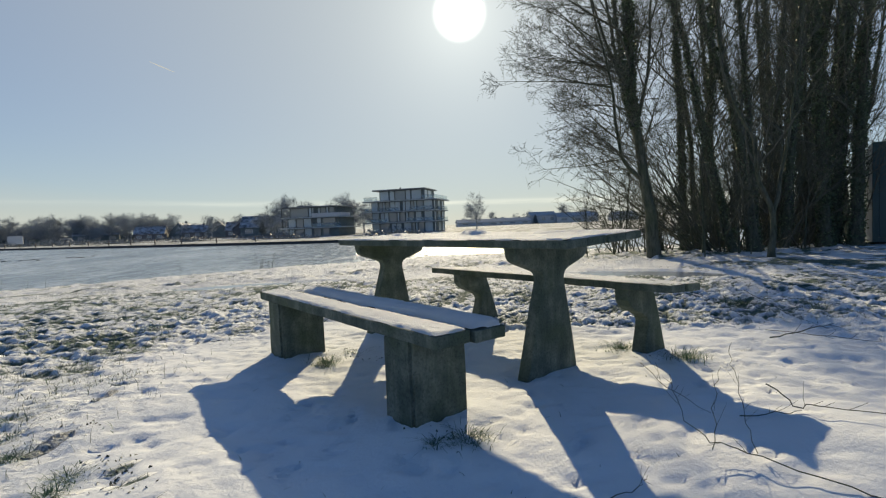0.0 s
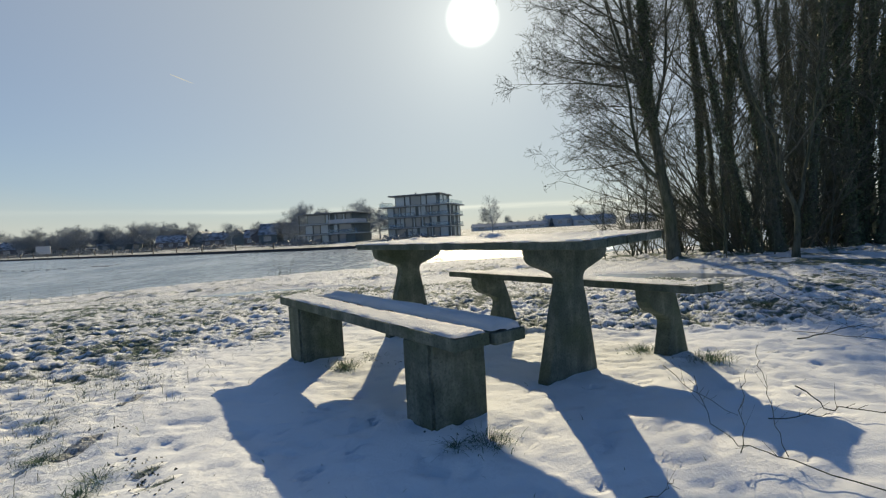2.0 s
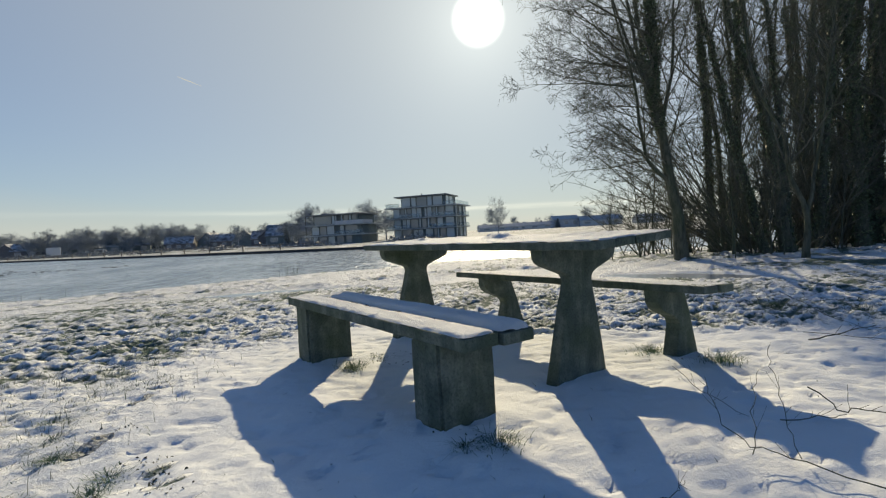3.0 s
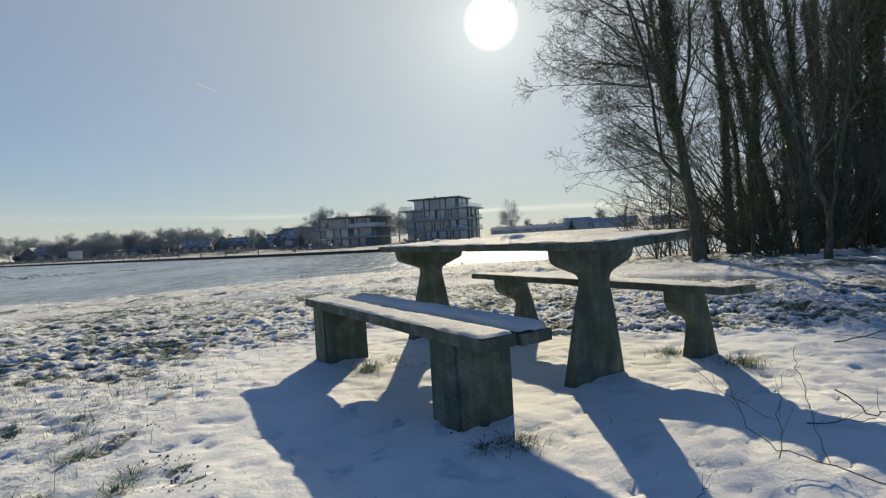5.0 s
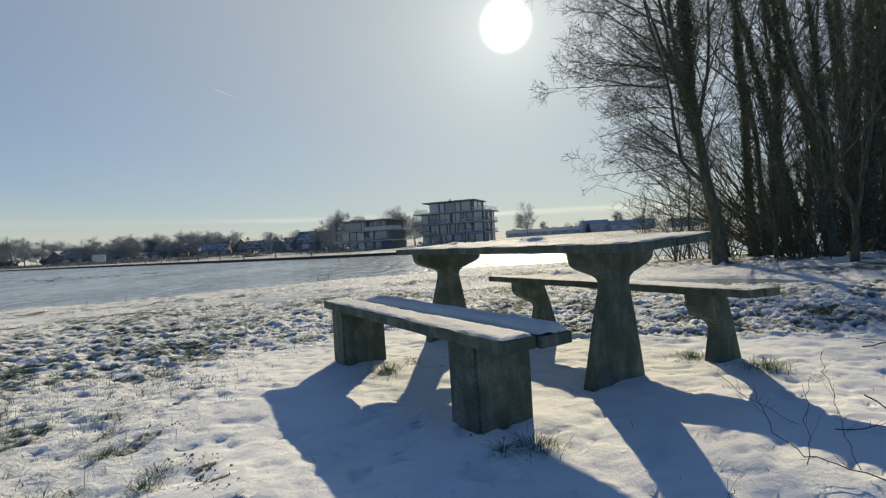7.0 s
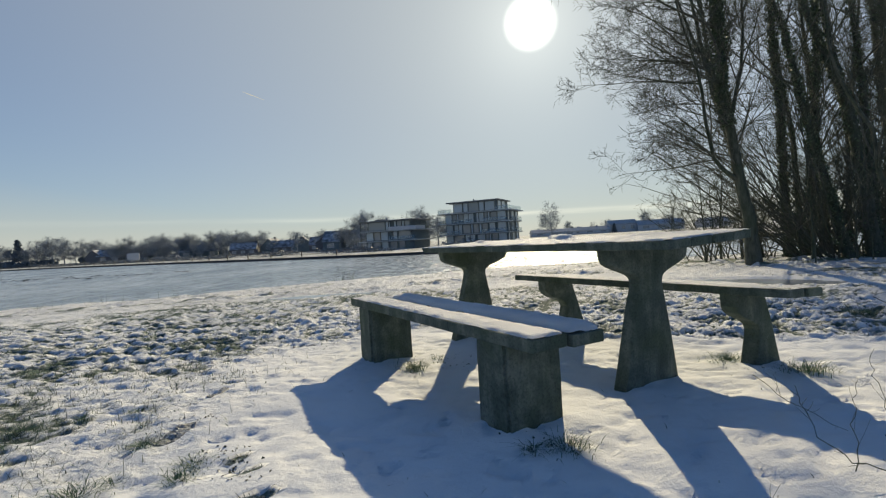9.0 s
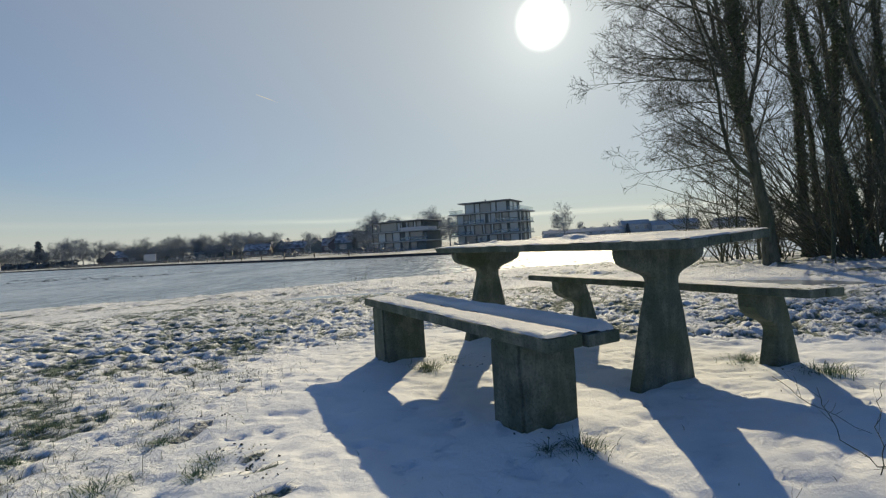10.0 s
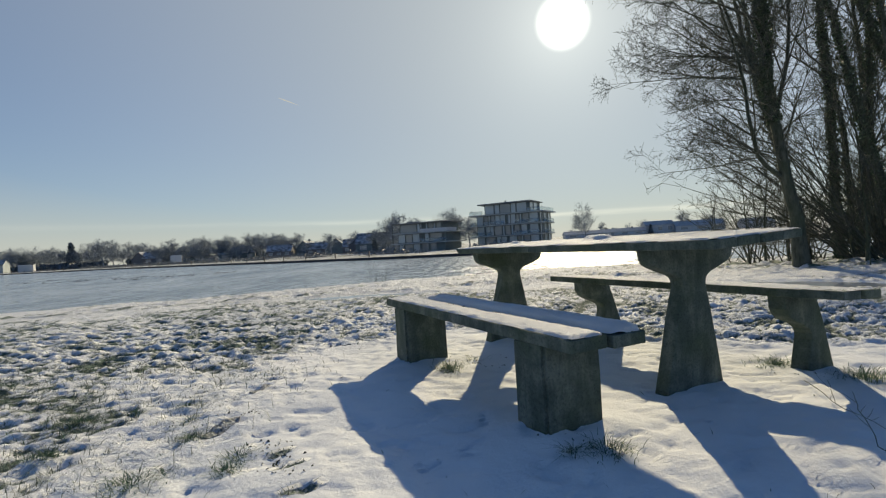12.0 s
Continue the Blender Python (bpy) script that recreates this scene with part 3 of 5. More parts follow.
# ---------------------------------------------------------------- river
wv = np.array([(-900, -200, WATER_Z), (900, -200, WATER_Z), (900, 420, WATER_Z), (-900, 420, WATER_Z)])
tagged(new("water", mesh_of("water", wv, np.array([[0, 1, 2, 3]]), M_WATER)), "wide river with small wind ripples reflecting the sky", "water", kind="structure")

# the far quay: a low dark wall with a snowy bank behind it
QUAY = [(-620, 330), (-294, 216), (-178, 171), (-97.6, 124.0), (-49.1, 93.5), (-21.6, 78.4), (0, 71), (40, 66), (160, 60), (500, 50)]
BANK_Z = WATER_Z + 0.45


def quay_strip(bm, off0, z0, off1, z1):
    rows = []
    for (x, y) in QUAY:
        rows.append((bm.verts.new((x, y + off0, z0)), bm.verts.new((x, y + off1, z1))))
    for (a, b), (c, d) in zip(rows, rows[1:]):
        bm.faces.new((a, c, d, b))


bm = bmesh.new()
quay_strip(bm, 0, WATER_Z - 0.6, 0, BANK_Z)
quay_strip(bm, 0, BANK_Z, 0.5, BANK_Z + 0.02)
quay_strip(bm, 0.5, BANK_Z + 0.02, 0.5, BANK_Z - 0.5)
tagged(part("quay_wall", bm, M_QUAY), "low dark quay wall along the far shore", "wall", kind="structure")
bm = bmesh.new()
quay_strip(bm, 0.5, BANK_Z, 14, BANK_Z + 0.05)
quay_strip(bm, 14, BANK_Z + 0.05, 90, BANK_Z + 0.1)
quay_strip(bm, 90, BANK_Z + 0.1, 2400, BANK_Z + 0.6)
tagged(part("far_bank", bm, M_FAR_BANK), "flat snowy far bank of the river", "ground", kind="structure")


# added dark lumps in rows on the river, in place of birds and wave shadows
drift_rng = np.random.default_rng(19)
bm = bmesh.new()
for i in range(90):
    k = drift_rng.uniform(0, 1)
    x, y = -82 + 42 * k, 62 - 9 * k + drift_rng.normal(0, 3.0)
    r = drift_rng.uniform(0.07, 0.20)
    m = pose(x, y, WATER_Z, 0, 0, drift_rng.uniform(-25, 25)) @ Matrix.Diagonal((r * 1.9, r, r * 0.55, 1))
    bmesh.ops.create_icosphere(bm, subdivisions=1, radius=1.0, matrix=m)
worn(bm, 0.04, 4.0, 4)
tagged(part("dark_river_lumps", bm, M_QUAY), "small dark clumps of weed drifting on the river", "weed", kind="stuff")


# ---------------------------------------------------------------- picnic set
def slab_profile(profile, u0, u1, bevel=0.008):
    """A cast slab: the outline in (v, z), with thickness from u0 to u1."""
    bm = bmesh.new()
    vs = [bm.verts.new((u0, v, z)) for v, z in profile]
    f = bm.faces.new(vs)
    ex = bmesh.ops.extrude_face_region(bm, geom=[f])
    bmesh.ops.translate(bm, vec=(u1 - u0, 0, 0), verts=[g for g in ex["geom"] if isinstance(g, bmesh.types.BMVert)])
    bmesh.ops.recalc_face_normals(bm, faces=bm.faces)
    rims = [e for e in bm.edges if abs(e.verts[0].co.x - e.verts[1].co.x) < 1e-6]
    bmesh.ops.bevel(bm, geom=rims, offset=bevel, segments=2, affect="EDGES", profile=0.6)
    bmesh.ops.triangulate(bm, faces=[f for f in bm.faces if len(f.verts) > 4])
    return bm


def plank_bm(u0, u1, v0, v1, z0, z1, seed, lift=None):
    """A cast plank with rounded, slightly worn edges; lift(u, v) tilts it."""
    bm = box_bm(u0, u1, v0, v1, z0, z1)
    bmesh.ops.subdivide_edges(bm, edges=[e for e in bm.edges if abs(e.verts[0].co.x - e.verts[1].co.x) > 0.5], cuts=24)
    sharp = [e for e in bm.edges if len(e.link_faces) == 2 and e.calc_face_angle(0) > 0.5]
    bmesh.ops.bevel(bm, geom=sharp, offset=0.006, segments=2, affect="EDGES", profile=0.6)
    worn(bm, 0.0025, 9.0, seed)
    if lift:
        for v in bm.verts:
            v.co.z += lift(v.co.x, v.co.y)
    return bm


def snow_pad(u0, u1, v0, v1, z, thick, seed, lift=None, lumps=(), round_=0.03, thin=0.0, step=0.012):
    """Snow lying on a plank: a low uneven pillow that runs out at its edges."""
    us = np.arange(u0, u1 + step / 2, step)
    vs = np.linspace(v0, v1, max(6, int((v1 - v0) / step)))
    U, V = np.meshgrid(us, vs)
    wob = 0.007 * (fbm(U * 14, V * 14, 3, seed) - 0.5)
    e = np.minimum(np.minimum(U - u0, u1 - U), np.minimum(V - v0, v1 - V)) + wob
    k = np.clip(e / round_, 0, 1)
    prof = np.sqrt(np.clip(1 - (1 - k) ** 2, 0, 1))
    H = thick * prof * (0.75 + 0.5 * fbm(U * 3.1, V * 5.0, 3, seed + 3)) + 0.010 * (fbm(U * 30, V * 30, 4, seed + 5, 0.65) - 0.5) * prof
    H = H - thin * sstep(0.50, 0.66, fbm(U * 5.0, V * 7.0, 3, seed + 9)) * prof
    for lu, lv, lr, lh in lumps:
        H = H + lh * np.exp(-(((U - lu) ** 2 + ((V - lv) * 1.4) ** 2) / lr ** 2) ** 1.5) * (0.6 + 0.8 * fbm(U * 20, V * 20, 2, seed + 11))
    H = np.where(k <= 0, -0.003, H)
    Z = z + H + (lift(U, V) if lift else 0)
    n = len(us)
    i = (np.arange(len(vs) - 1)[:, None] * n + np.arange(n - 1)[None, :]).ravel()
    return smooth(mesh_of("snow_layer", np.stack([U, V, Z], -1).reshape(-1, 3), np.stack([i, i + 1, i + n + 1, i + n], -1), M_SNOW))


def frame_at(x, y, angle):
    """u runs along the plank; v, to its side, is minus the local y."""
    return pose(x, y, 0, 0, 0, angle)


def flip(bm):
    """From (u, v, z) to the local axes, which are right-handed."""
    for v in bm.verts:
        v.co.y = -v.co.y
    bmesh.ops.reverse_faces(bm, faces=bm.faces)
    return bm


NEAR = frame_at(0.123, -0.232, 126.4)
TABLE = frame_at(0.726, 0.071, 126.0)
FARB = frame_at(1.396, 0.465, 126.3)

# bench with plain block legs
bench = thing("picnic_bench", "weathered grey concrete bench with two planks and block legs", "bench", NEAR, "picnic benches")
NB_L, NB_W, NB_Z = 2.0, 0.355, 0.428
part("plank", flip(plank_bm(-0.006, NB_L, 0, 0.172, NB_Z - 0.052, NB_Z, 1)), M_CONCRETE, bench)
part("plank", flip(plank_bm(-0.022, NB_L - 0.03, 0.184, NB_W, NB_Z - 0.056, NB_Z - 0.006, 2)), M_CONCRETE, bench)
for u0 in (0.172, 1.645):
    bm = box_bm(u0, u0 + 0.208, 0.002, 0.306, -0.15, NB_Z - 0.052)
    up = [e for e in bm.edges if abs(e.verts[0].co.z - e.verts[1].co.z) > 0.1]
    bmesh.ops.bevel(bm, geom=up, offset=0.014, segments=2, affect="EDGES")
    bmesh.ops.subdivide_edges(bm, edges=[e for e in bm.edges if abs(e.verts[0].co.z - e.verts[1].co.z) > 0.1], cuts=10)
    part("leg", flip(worn(bm, 0.004, 6.0, u0 * 10)), M_CONCRETE, bench)

# table
TL, TW, TZ, TT = 2.255, 0.642, 0.766, 0.040


def table_lift(u, v):
    return 0.034 * (v - TW / 2)


def undercut(bm, u1, depth, z0, z1):
    """The far end of a plank slopes in towards its underside."""
    for v in bm.verts:
        if v.co.x > u1 - 0.02:
            v.co.x -= depth * min(1.0, max(0.0, (z1 - v.co.z) / (z1 - z0)))
    return bm


table = thing("picnic_table", "weathered grey concrete picnic table on two flared pedestal legs", "table", TABLE)
for i in range(4):
    w = TW / 4
    bm = undercut(plank_bm(0.004 * (i % 2), TL - 0.004 * ((i + 1) % 2), i * w - 0.012 + 0.003, (i + 1) * w - 0.012 - 0.003, TZ - TT, TZ, 5 + i), TL, 0.045, TZ - TT, TZ)
    for v in bm.verts:
        v.co.z += table_lift(v.co.x, v.co.y)
    part("plank", flip(bm), M_CONCRETE, table)
half = [(0.215, -0.15), (0.212, 0.0), (0.17, 0.18), (0.122, 0.38), (0.094, 0.49), (0.087, 0.525), (0.090, 0.548), (0.101, 0.563), (0.128, 0.578),
        (0.20, 0.602), (0.262, 0.623), (0.293, 0.640), (0.306, 0.662), (0.318, 0.722)]
tv = 0.37
for u0 in (0.369, 2.027 - 0.02):
    lean = lambda v, z: (tv + v - 0.03 * max(0.0, 1 - z / 0.6), z)
    outline = [lean(v, z) for v, z in half] + [lean(-v, z) for v, z in reversed(half)]
    part("leg", flip(worn(slab_profile(outline, u0, u0 + 0.080, 0.014), 0.003, 7.0, 3 + u0)), M_CONCRETE, table)

# bench with curved bracket legs
fbench = thing("picnic_bench", "weathered grey concrete bench with curved bracket legs beside the table", "bench", FARB, "picnic benches")
FB_L, FB_W, FB_Z = 2.097, 0.32, 0.442


def seat_lift(u, v):
    return 0.033 - 0.056 * v


part("plank", flip(plank_bm(0, FB_L, 0, 0.155, FB_Z - 0.043, FB_Z, 11, seat_lift)), M_CONCRETE, fbench)
part("plank", flip(plank_bm(-0.01, FB_L - 0.01, 0.165, FB_W, FB_Z - 0.043, FB_Z, 12, seat_lift)), M_CONCRETE, fbench)
foot = [(0.215, -0.15), (0.215, 0.0), (0.245, 0.10), (0.270, 0.17), (0.272, 0.205), (0.255, 0.232), (0.20, 0.262), (0.12, 0.292), (0.07, 0.322),
        (0.046, 0.360), (0.044, 0.431), (0.330, 0.415), (0.388, 0.27), (0.43, 0.14), (0.475, 0.0), (0.475, -0.15)]
for u0 in (0.273, 1.765):
    part("leg", flip(worn(slab_profile(foot, u0, u0 + 0.092, 0.012), 0.003, 7.0, 6 + u0)), M_CONCRETE, fbench)


def lay_snow(me, place, label):
    ob = new("snow_layer", me)
    ob.matrix_basis = place
    me.transform(Matrix.Diagonal((1, -1, 1, 1)))
    me.flip_normals()
    return tagged(ob, label, "snow", "snow on the picnic set", "stuff")


lay_snow(snow_pad(0.000, NB_L - 0.004, 0.004, 0.168, NB_Z, 0.011, 3, round_=0.03, thin=0.005), NEAR, "thin snow lying along the bench plank")
lay_snow(snow_pad(-0.010, NB_L - 0.30, 0.188, NB_W - 0.006, NB_Z - 0.006, 0.038, 8, round_=0.075), NEAR, "rounded pillow of snow on the bench plank")
lay_snow(snow_pad(NB_L - 0.36, NB_L - 0.04, 0.188, NB_W - 0.006, NB_Z - 0.006, 0.007, 9, round_=0.03, thin=0.012), NEAR, "thin patchy snow on the end of the bench plank")
lay_snow(snow_pad(0.006, TL - 0.008, -0.004, TW - 0.020, TZ, 0.008, 15, table_lift, lumps=((1.05, 0.40, 0.09, 0.030), (1.17, 0.44, 0.05, 0.026), (1.9, 0.35, 0.05, 0.018), (0.75, 0.2, 0.05, 0.010), (1.6, 0.5, 0.04, 0.014), (0.5, 0.42, 0.05, 0.010)), round_=0.018, thin=0.004), TABLE, "thin uneven snow on the tabletop with small lumps")
lay_snow(snow_pad(0.004, FB_L - 0.004, 0.004, FB_W - 0.004, FB_Z, 0.005, 23, seat_lift, round_=0.02, thin=0.004), FARB, "thin frosty snow on the bench planks")


# ---------------------------------------------------------------- trees
class Tubes:
    """Collects tapering tubes and small quads into one mesh."""

    def __init__(self):
        self.v, self.f, self.n, self.lots, self.cards = [], [], 0, {}, []

    def tube(self, pts, radii, sides):
        self.lots.setdefault((len(pts), sides), []).append((np.asarray(pts, float), np.asarray(radii, float)))

    def quad(self, centre, a, b):
        self.cards.append((centre - a - b, centre + a - b, centre + a + b, centre - a + b))

    def settle(self):
        for (m, sides), lot in self.lots.items():
            pts = np.stack([p for p, _ in lot])
            radii = np.stack([r for _, r in lot])
            t = np.gradient(pts, axis=1)
            t /= np.linalg.norm(t, axis=2)[..., None] + 1e-9
            ref = np.where(np.abs(t[..., 2:3]) > 0.9, np.array([1.0, 0.2, 0.0]), np.array([0.1, 0.0, 1.0]))
            a = np.cross(t, ref)
            a /= np.linalg.norm(a, axis=2)[..., None] + 1e-9
            b = np.cross(t, a)
            ang = np.linspace(0, 2 * math.pi, sides, endpoint=False)
            ca, sa = np.cos(ang)[None, None, :, None], np.sin(ang)[None, None, :, None]
            ring = pts[:, :, None, :] + radii[:, :, None, None] * (ca * a[:, :, None, :] + sa * b[:, :, None, :])
            i = np.arange(m - 1)[:, None] * sides
            j = np.arange(sides)[None, :]
            k = (j + 1) % sides
            one = np.stack([i + j, i + k, i + sides + k, i + sides + j], -1).reshape(-1, 4)
            self.v.append(ring.reshape(-1, 3))
            self.f.append((one[None] + (np.arange(len(lot)) * m * sides)[:, None, None]).reshape(-1, 4) + self.n)
            self.n += len(lot) * m * sides
        if self.cards:
            c = np.array(self.cards, float).reshape(-1, 3)
            self.v.append(c)
            self.f.append(np.arange(len(c)).reshape(-1, 4) + self.n)
            self.n += len(c)
        self.lots, self.cards = {}, []

    def mesh(self, name, mat):
        self.settle()
        return smooth(mesh_of(name, np.concatenate(self.v), np.concatenate(self.f), mat))


def unit(v):
    return v / (math.sqrt(v[0] * v[0] + v[1] * v[1] + v[2] * v[2]) + 1e-9)


def wander(rng, start, way, length, segs, jitter, pull):
    """A crooked line that starts along way and is drawn towards pull."""
    x, y, z = (float(c) for c in start)
    dx, dy, dz = (float(c) for c in way)
    k = 1 / (math.sqrt(dx * dx + dy * dy + dz * dz) + 1e-9)
    dx, dy, dz = dx * k, dy * k, dz * k
    step, px, py, pz = length / segs, float(pull[0]), float(pull[1]), float(pull[2])
    out = [(x, y, z)]
    for jx, jy, jz in rng.normal(0, jitter, (segs, 3)).tolist():
        dx, dy, dz = dx + jx + px, dy + jy + py, dz + jz + pz
        k = 1 / (math.sqrt(dx * dx + dy * dy + dz * dz) + 1e-9)
        dx, dy, dz = dx * k, dy * k, dz * k
        x, y, z = x + dx * step, y + dy * step, z + dz * step
        out.append((x, y, z))
    return np.array(out)


def along(pts, s):
    k = s * (len(pts) - 1)
    i = min(int(k), len(pts) - 2)
    return pts[i] + (pts[i + 1] - pts[i]) * (k - i), unit(pts[i + 1] - pts[i])


def side_way(rng, way, angle, bias=None):
    """A direction that leaves way at the angle, turned round it by chance or towards bias."""
    r = rng.normal(0, 1, 3)
    if bias is not None:
        r = r + bias
    r = unit(r - way * (r @ way))
    return unit(way * math.cos(angle) + r * math.sin(angle))


def branch_out(rng, crown, pts, r0, level, spec, tips):
    """Side branches of one branch, and theirs in turn."""
    counts, lengths, angles = spec["count"][level], spec["length"][level], spec["angle"][level]
    total = np.linalg.norm(np.diff(pts, axis=0), axis=1).sum()
    n = max(1, int(rng.poisson(counts * min(1.3, total / spec["norm"][level]))))
    for _ in range(n):
        s = rng.uniform(spec["from"], 1.0)
        p, way = along(pts, s)
        d = side_way(rng, way, radians(rng.normal(angles, 10)), np.array(spec["bias"]))
        ln = lengths * rng.uniform(0.55, 1.25) * (1.25 - 0.6 * s)
        rad = max(spec["thin"], min(r0 * (1 - 0.7 * s) * 0.65, ln * 0.011))
        segs = spec["segs"][level]
        q = wander(rng, p, d, ln, segs, spec["jitter"], np.array(spec["pull"][level]))
        crown.tube(q, np.linspace(rad, spec["thin"] * 0.8, segs + 1), 5 if level == 0 else 3)
        if level + 1 < len(spec["count"]):
            branch_out(rng, crown, q, rad, level + 1, spec, tips)
        else:
            tips.append(q[-1])


def leaves_round(rng, mesh, pts, radii, n, size, spread, s0=0.0, s1=1.0):
    """Ivy: small leaves in uneven clumps on a stem."""
    phase = rng.uniform(0, 6.28, 4)
    for _ in range(n):
        s = rng.uniform(s0, s1)
        p, way = along(pts, s)
        r = np.interp(s, np.linspace(0, 1, len(radii)), radii)
        out = side_way(rng, way, math.pi / 2)
        clump = 0.45 + 0.55 * math.sin(s * 17 + phase[0]) * math.sin(s * 41 + phase[1] + 2 * math.atan2(out[1], out[0]))
        c = p + out * (r + abs(rng.normal(0, 1)) * spread * max(0.15, clump))
        a = unit(rng.normal(0, 1, 3) + out * 0.2)
        b = unit(np.cross(a, rng.normal(0, 1, 3)))
        k = size * rng.uniform(0.6, 1.4)
        mesh.quad(c, a * k, b * k * 0.8)


def bowed(rng, knots, step=0.35):
    """A stem through the given (x, y, z) knots, bowed smoothly and a little crooked."""
    k = np.array(knots, float)
    k = np.vstack([2 * k[0] - k[1], k, 2 * k[-1] - k[-2]])
    out = []
    for i in range(1, len(k) - 2):
        n = max(2, int(np.linalg.norm(k[i + 1] - k[i]) / step))
        for t in np.arange(n) / n:
            a, b, c, d = k[i - 1], k[i], k[i + 1], k[i + 2]
            out.append(0.5 * (2 * b + (c - a) * t + (2 * a - 5 * b + 4 * c - d) * t * t + (3 * b - a - 3 * c + d) * t ** 3))
    out.append(k[-2])
    out = np.array(out)
    out[1:, :2] += rng.normal(0, 0.012, (len(out) - 1, 2))
    return out


def make_tree(seed, label, place, stems, spec, limbs, twig=None, ivy=0, ivy_size=0.03, ivy_spread=0.06, ivy_top=0.7, ivy_from=0.0, cones=0, group="", category="tree", girth=0.88, bark=None):
    """A bare winter tree: stems (start, way, length, radius, pull), limbs on them, branches and twigs."""
    rng = np.random.default_rng(seed)
    trunk, crown, ivy_mesh, tips = Tubes(), Tubes(), Tubes(), []
    for stem in stems:
        if len(stem) == 3:
            knots, radius, n_limbs = stem
            pts = bowed(rng, knots)
            start, length, segs = knots[0], float(np.linalg.norm(np.diff(pts, axis=0), axis=1).sum()), len(pts) - 1
        else:
            start, way, length, radius, pull, n_limbs = stem
            segs = max(6, int(length / 0.55))
            pts = wander(rng, start, way, length, segs, 0.045, np.array(pull))
        radius = radius * girth
        s = np.linspace(0, 1, segs + 1)
        radii = radius * (1 - 0.86 * s ** 0.9) + (0.35 * radius * np.exp(-s * length / 0.35) if start[2] < 0.05 else 0)
        trunk.tube(pts, radii, 9)
        for _ in range(n_limbs):
            k = limbs["from"] + (1 - limbs["from"]) * rng.uniform(0, 1) ** limbs.get("low", 1.0)
            p, w = along(pts, k)
            d = side_way(rng, w, radians(rng.normal(limbs["angle"], 9)), np.array(limbs["bias"]))
            ln = limbs["length"] * rng.uniform(0.6, 1.2) * (1.2 - 0.65 * k)
            if "grow" in limbs:
                ln = limbs["length"] * rng.uniform(0.6, 1.15) * (0.24 + 0.76 * min(1.0, p[2] / limbs["grow"]) ** 1.4)
            rad = min(radius * 0.38, ln * limbs.get("thick", 0.010) + 0.004) * (1.15 - 0.4 * k)
            q = wander(rng, p, d, ln, 9, limbs["jitter"], np.array(limbs["pull"]))
            crown.tube(q, np.linspace(rad, spec["thin"] * 1.2, 10), 5)
            branch_out(rng, crown, q, rad, 0, spec, tips)
        if ivy and radius > 0.06:
            leaves_round(rng, ivy_mesh, pts, radii, int(ivy * length / 9.0), ivy_size, ivy_spread, ivy_from, ivy_top)
    for k in range(min(cones, len(tips))):
        c = tips[int(rng.integers(len(tips)))] + rng.normal(0, 0.015, 3)
        a, b = unit(rng.normal(0, 1, 3)), unit(rng.normal(0, 1, 3))
        crown.quad(c, a * 0.016, unit(np.cross(a, b)) * 0.012)
    tree = thing("tree", label, category, place, group)
    t_ob = new("trunk", trunk.mesh("trunk", bark or M_BARK))
    t_ob.parent = tree
    c_ob = new("crown", crown.mesh("crown", twig or M_TWIG))
    c_ob.parent = tree
    if ivy:
        i_ob = new("ivy", ivy_mesh.mesh("ivy", M_IVY))
        i_ob.parent = tree
        tagged(i_ob, "dark green ivy leaves")
    return tree


def on_ground(x, y, rz=0.0, sink=0.06):
    return pose(x, y, ground_z(x, y) - sink, 0, 0, rz)


# the tree at the edge of the wood, its limbs reaching out over the snow
edge_spec = dict(count=(11, 7.2, 5.0), length=(0.92, 0.42, 0.18), angle=(44, 48, 54), norm=(2.4, 1.0, 0.45), segs=(7, 4, 2), jitter=0.115,
                 pull=((0, 0, 0.015), (0, 0, 0.01), (0, 0, 0.02)), bias=(-0.10, -0.05, 0.0), thin=0.0028)
edge_limbs = dict(angle=54, length=2.95, thick=0.0068, bias=(-0.75, -0.1, -0.05), jitter=0.075, pull=(-0.010, 0, 0.004))
edge_limbs["from"] = 0.17
edge_limbs["low"] = 1.35
edge_limbs["grow"] = 3.9
edge_spec["from"] = 0.16
make_tree(11, "bare winter tree with ivy on its trunk at the wood's edge", on_ground(4.93, 7.8),
          [([(0, 0, 0), (-0.07, 0, 1.0), (-0.21, 0, 1.76), (-0.31, 0.02, 2.6), (-0.42, 0.03, 3.4), (-0.43, 0.0, 4.3), (-0.46, 0.0, 5.4), (-0.40, 0.0, 7.2), (-0.45, 0, 9.0)], 0.135, 37),
           ([(-0.20, 0, 1.68), (-0.42, -0.05, 1.85), (-0.67, -0.1, 2.15), (-0.81, -0.1, 2.95), (-0.87, -0.05, 3.85), (-1.12, 0, 4.8), (-1.28, 0, 5.8), (-1.3, 0, 7.2)], 0.055, 17),
           ([(-0.41, 0.02, 3.3), (-0.56, 0.05, 3.75), (-0.75, 0.1, 4.2), (-1.02, 0.15, 5.0), (-1.2, 0.2, 5.8), (-1.5, 0.2, 7.3)], 0.052, 11),
           ([(-0.33, 0.02, 2.8), (-0.12, 0.1, 3.5), (0.05, 0.15, 4.3), (0.12, 0.2, 5.6), (0.3, 0.2, 7.4)], 0.048, 13)],
          edge_spec, edge_limbs, ivy=6500, ivy_size=0.017, ivy_spread=0.075, ivy_from=0.28, ivy_top=0.72, cones=900)

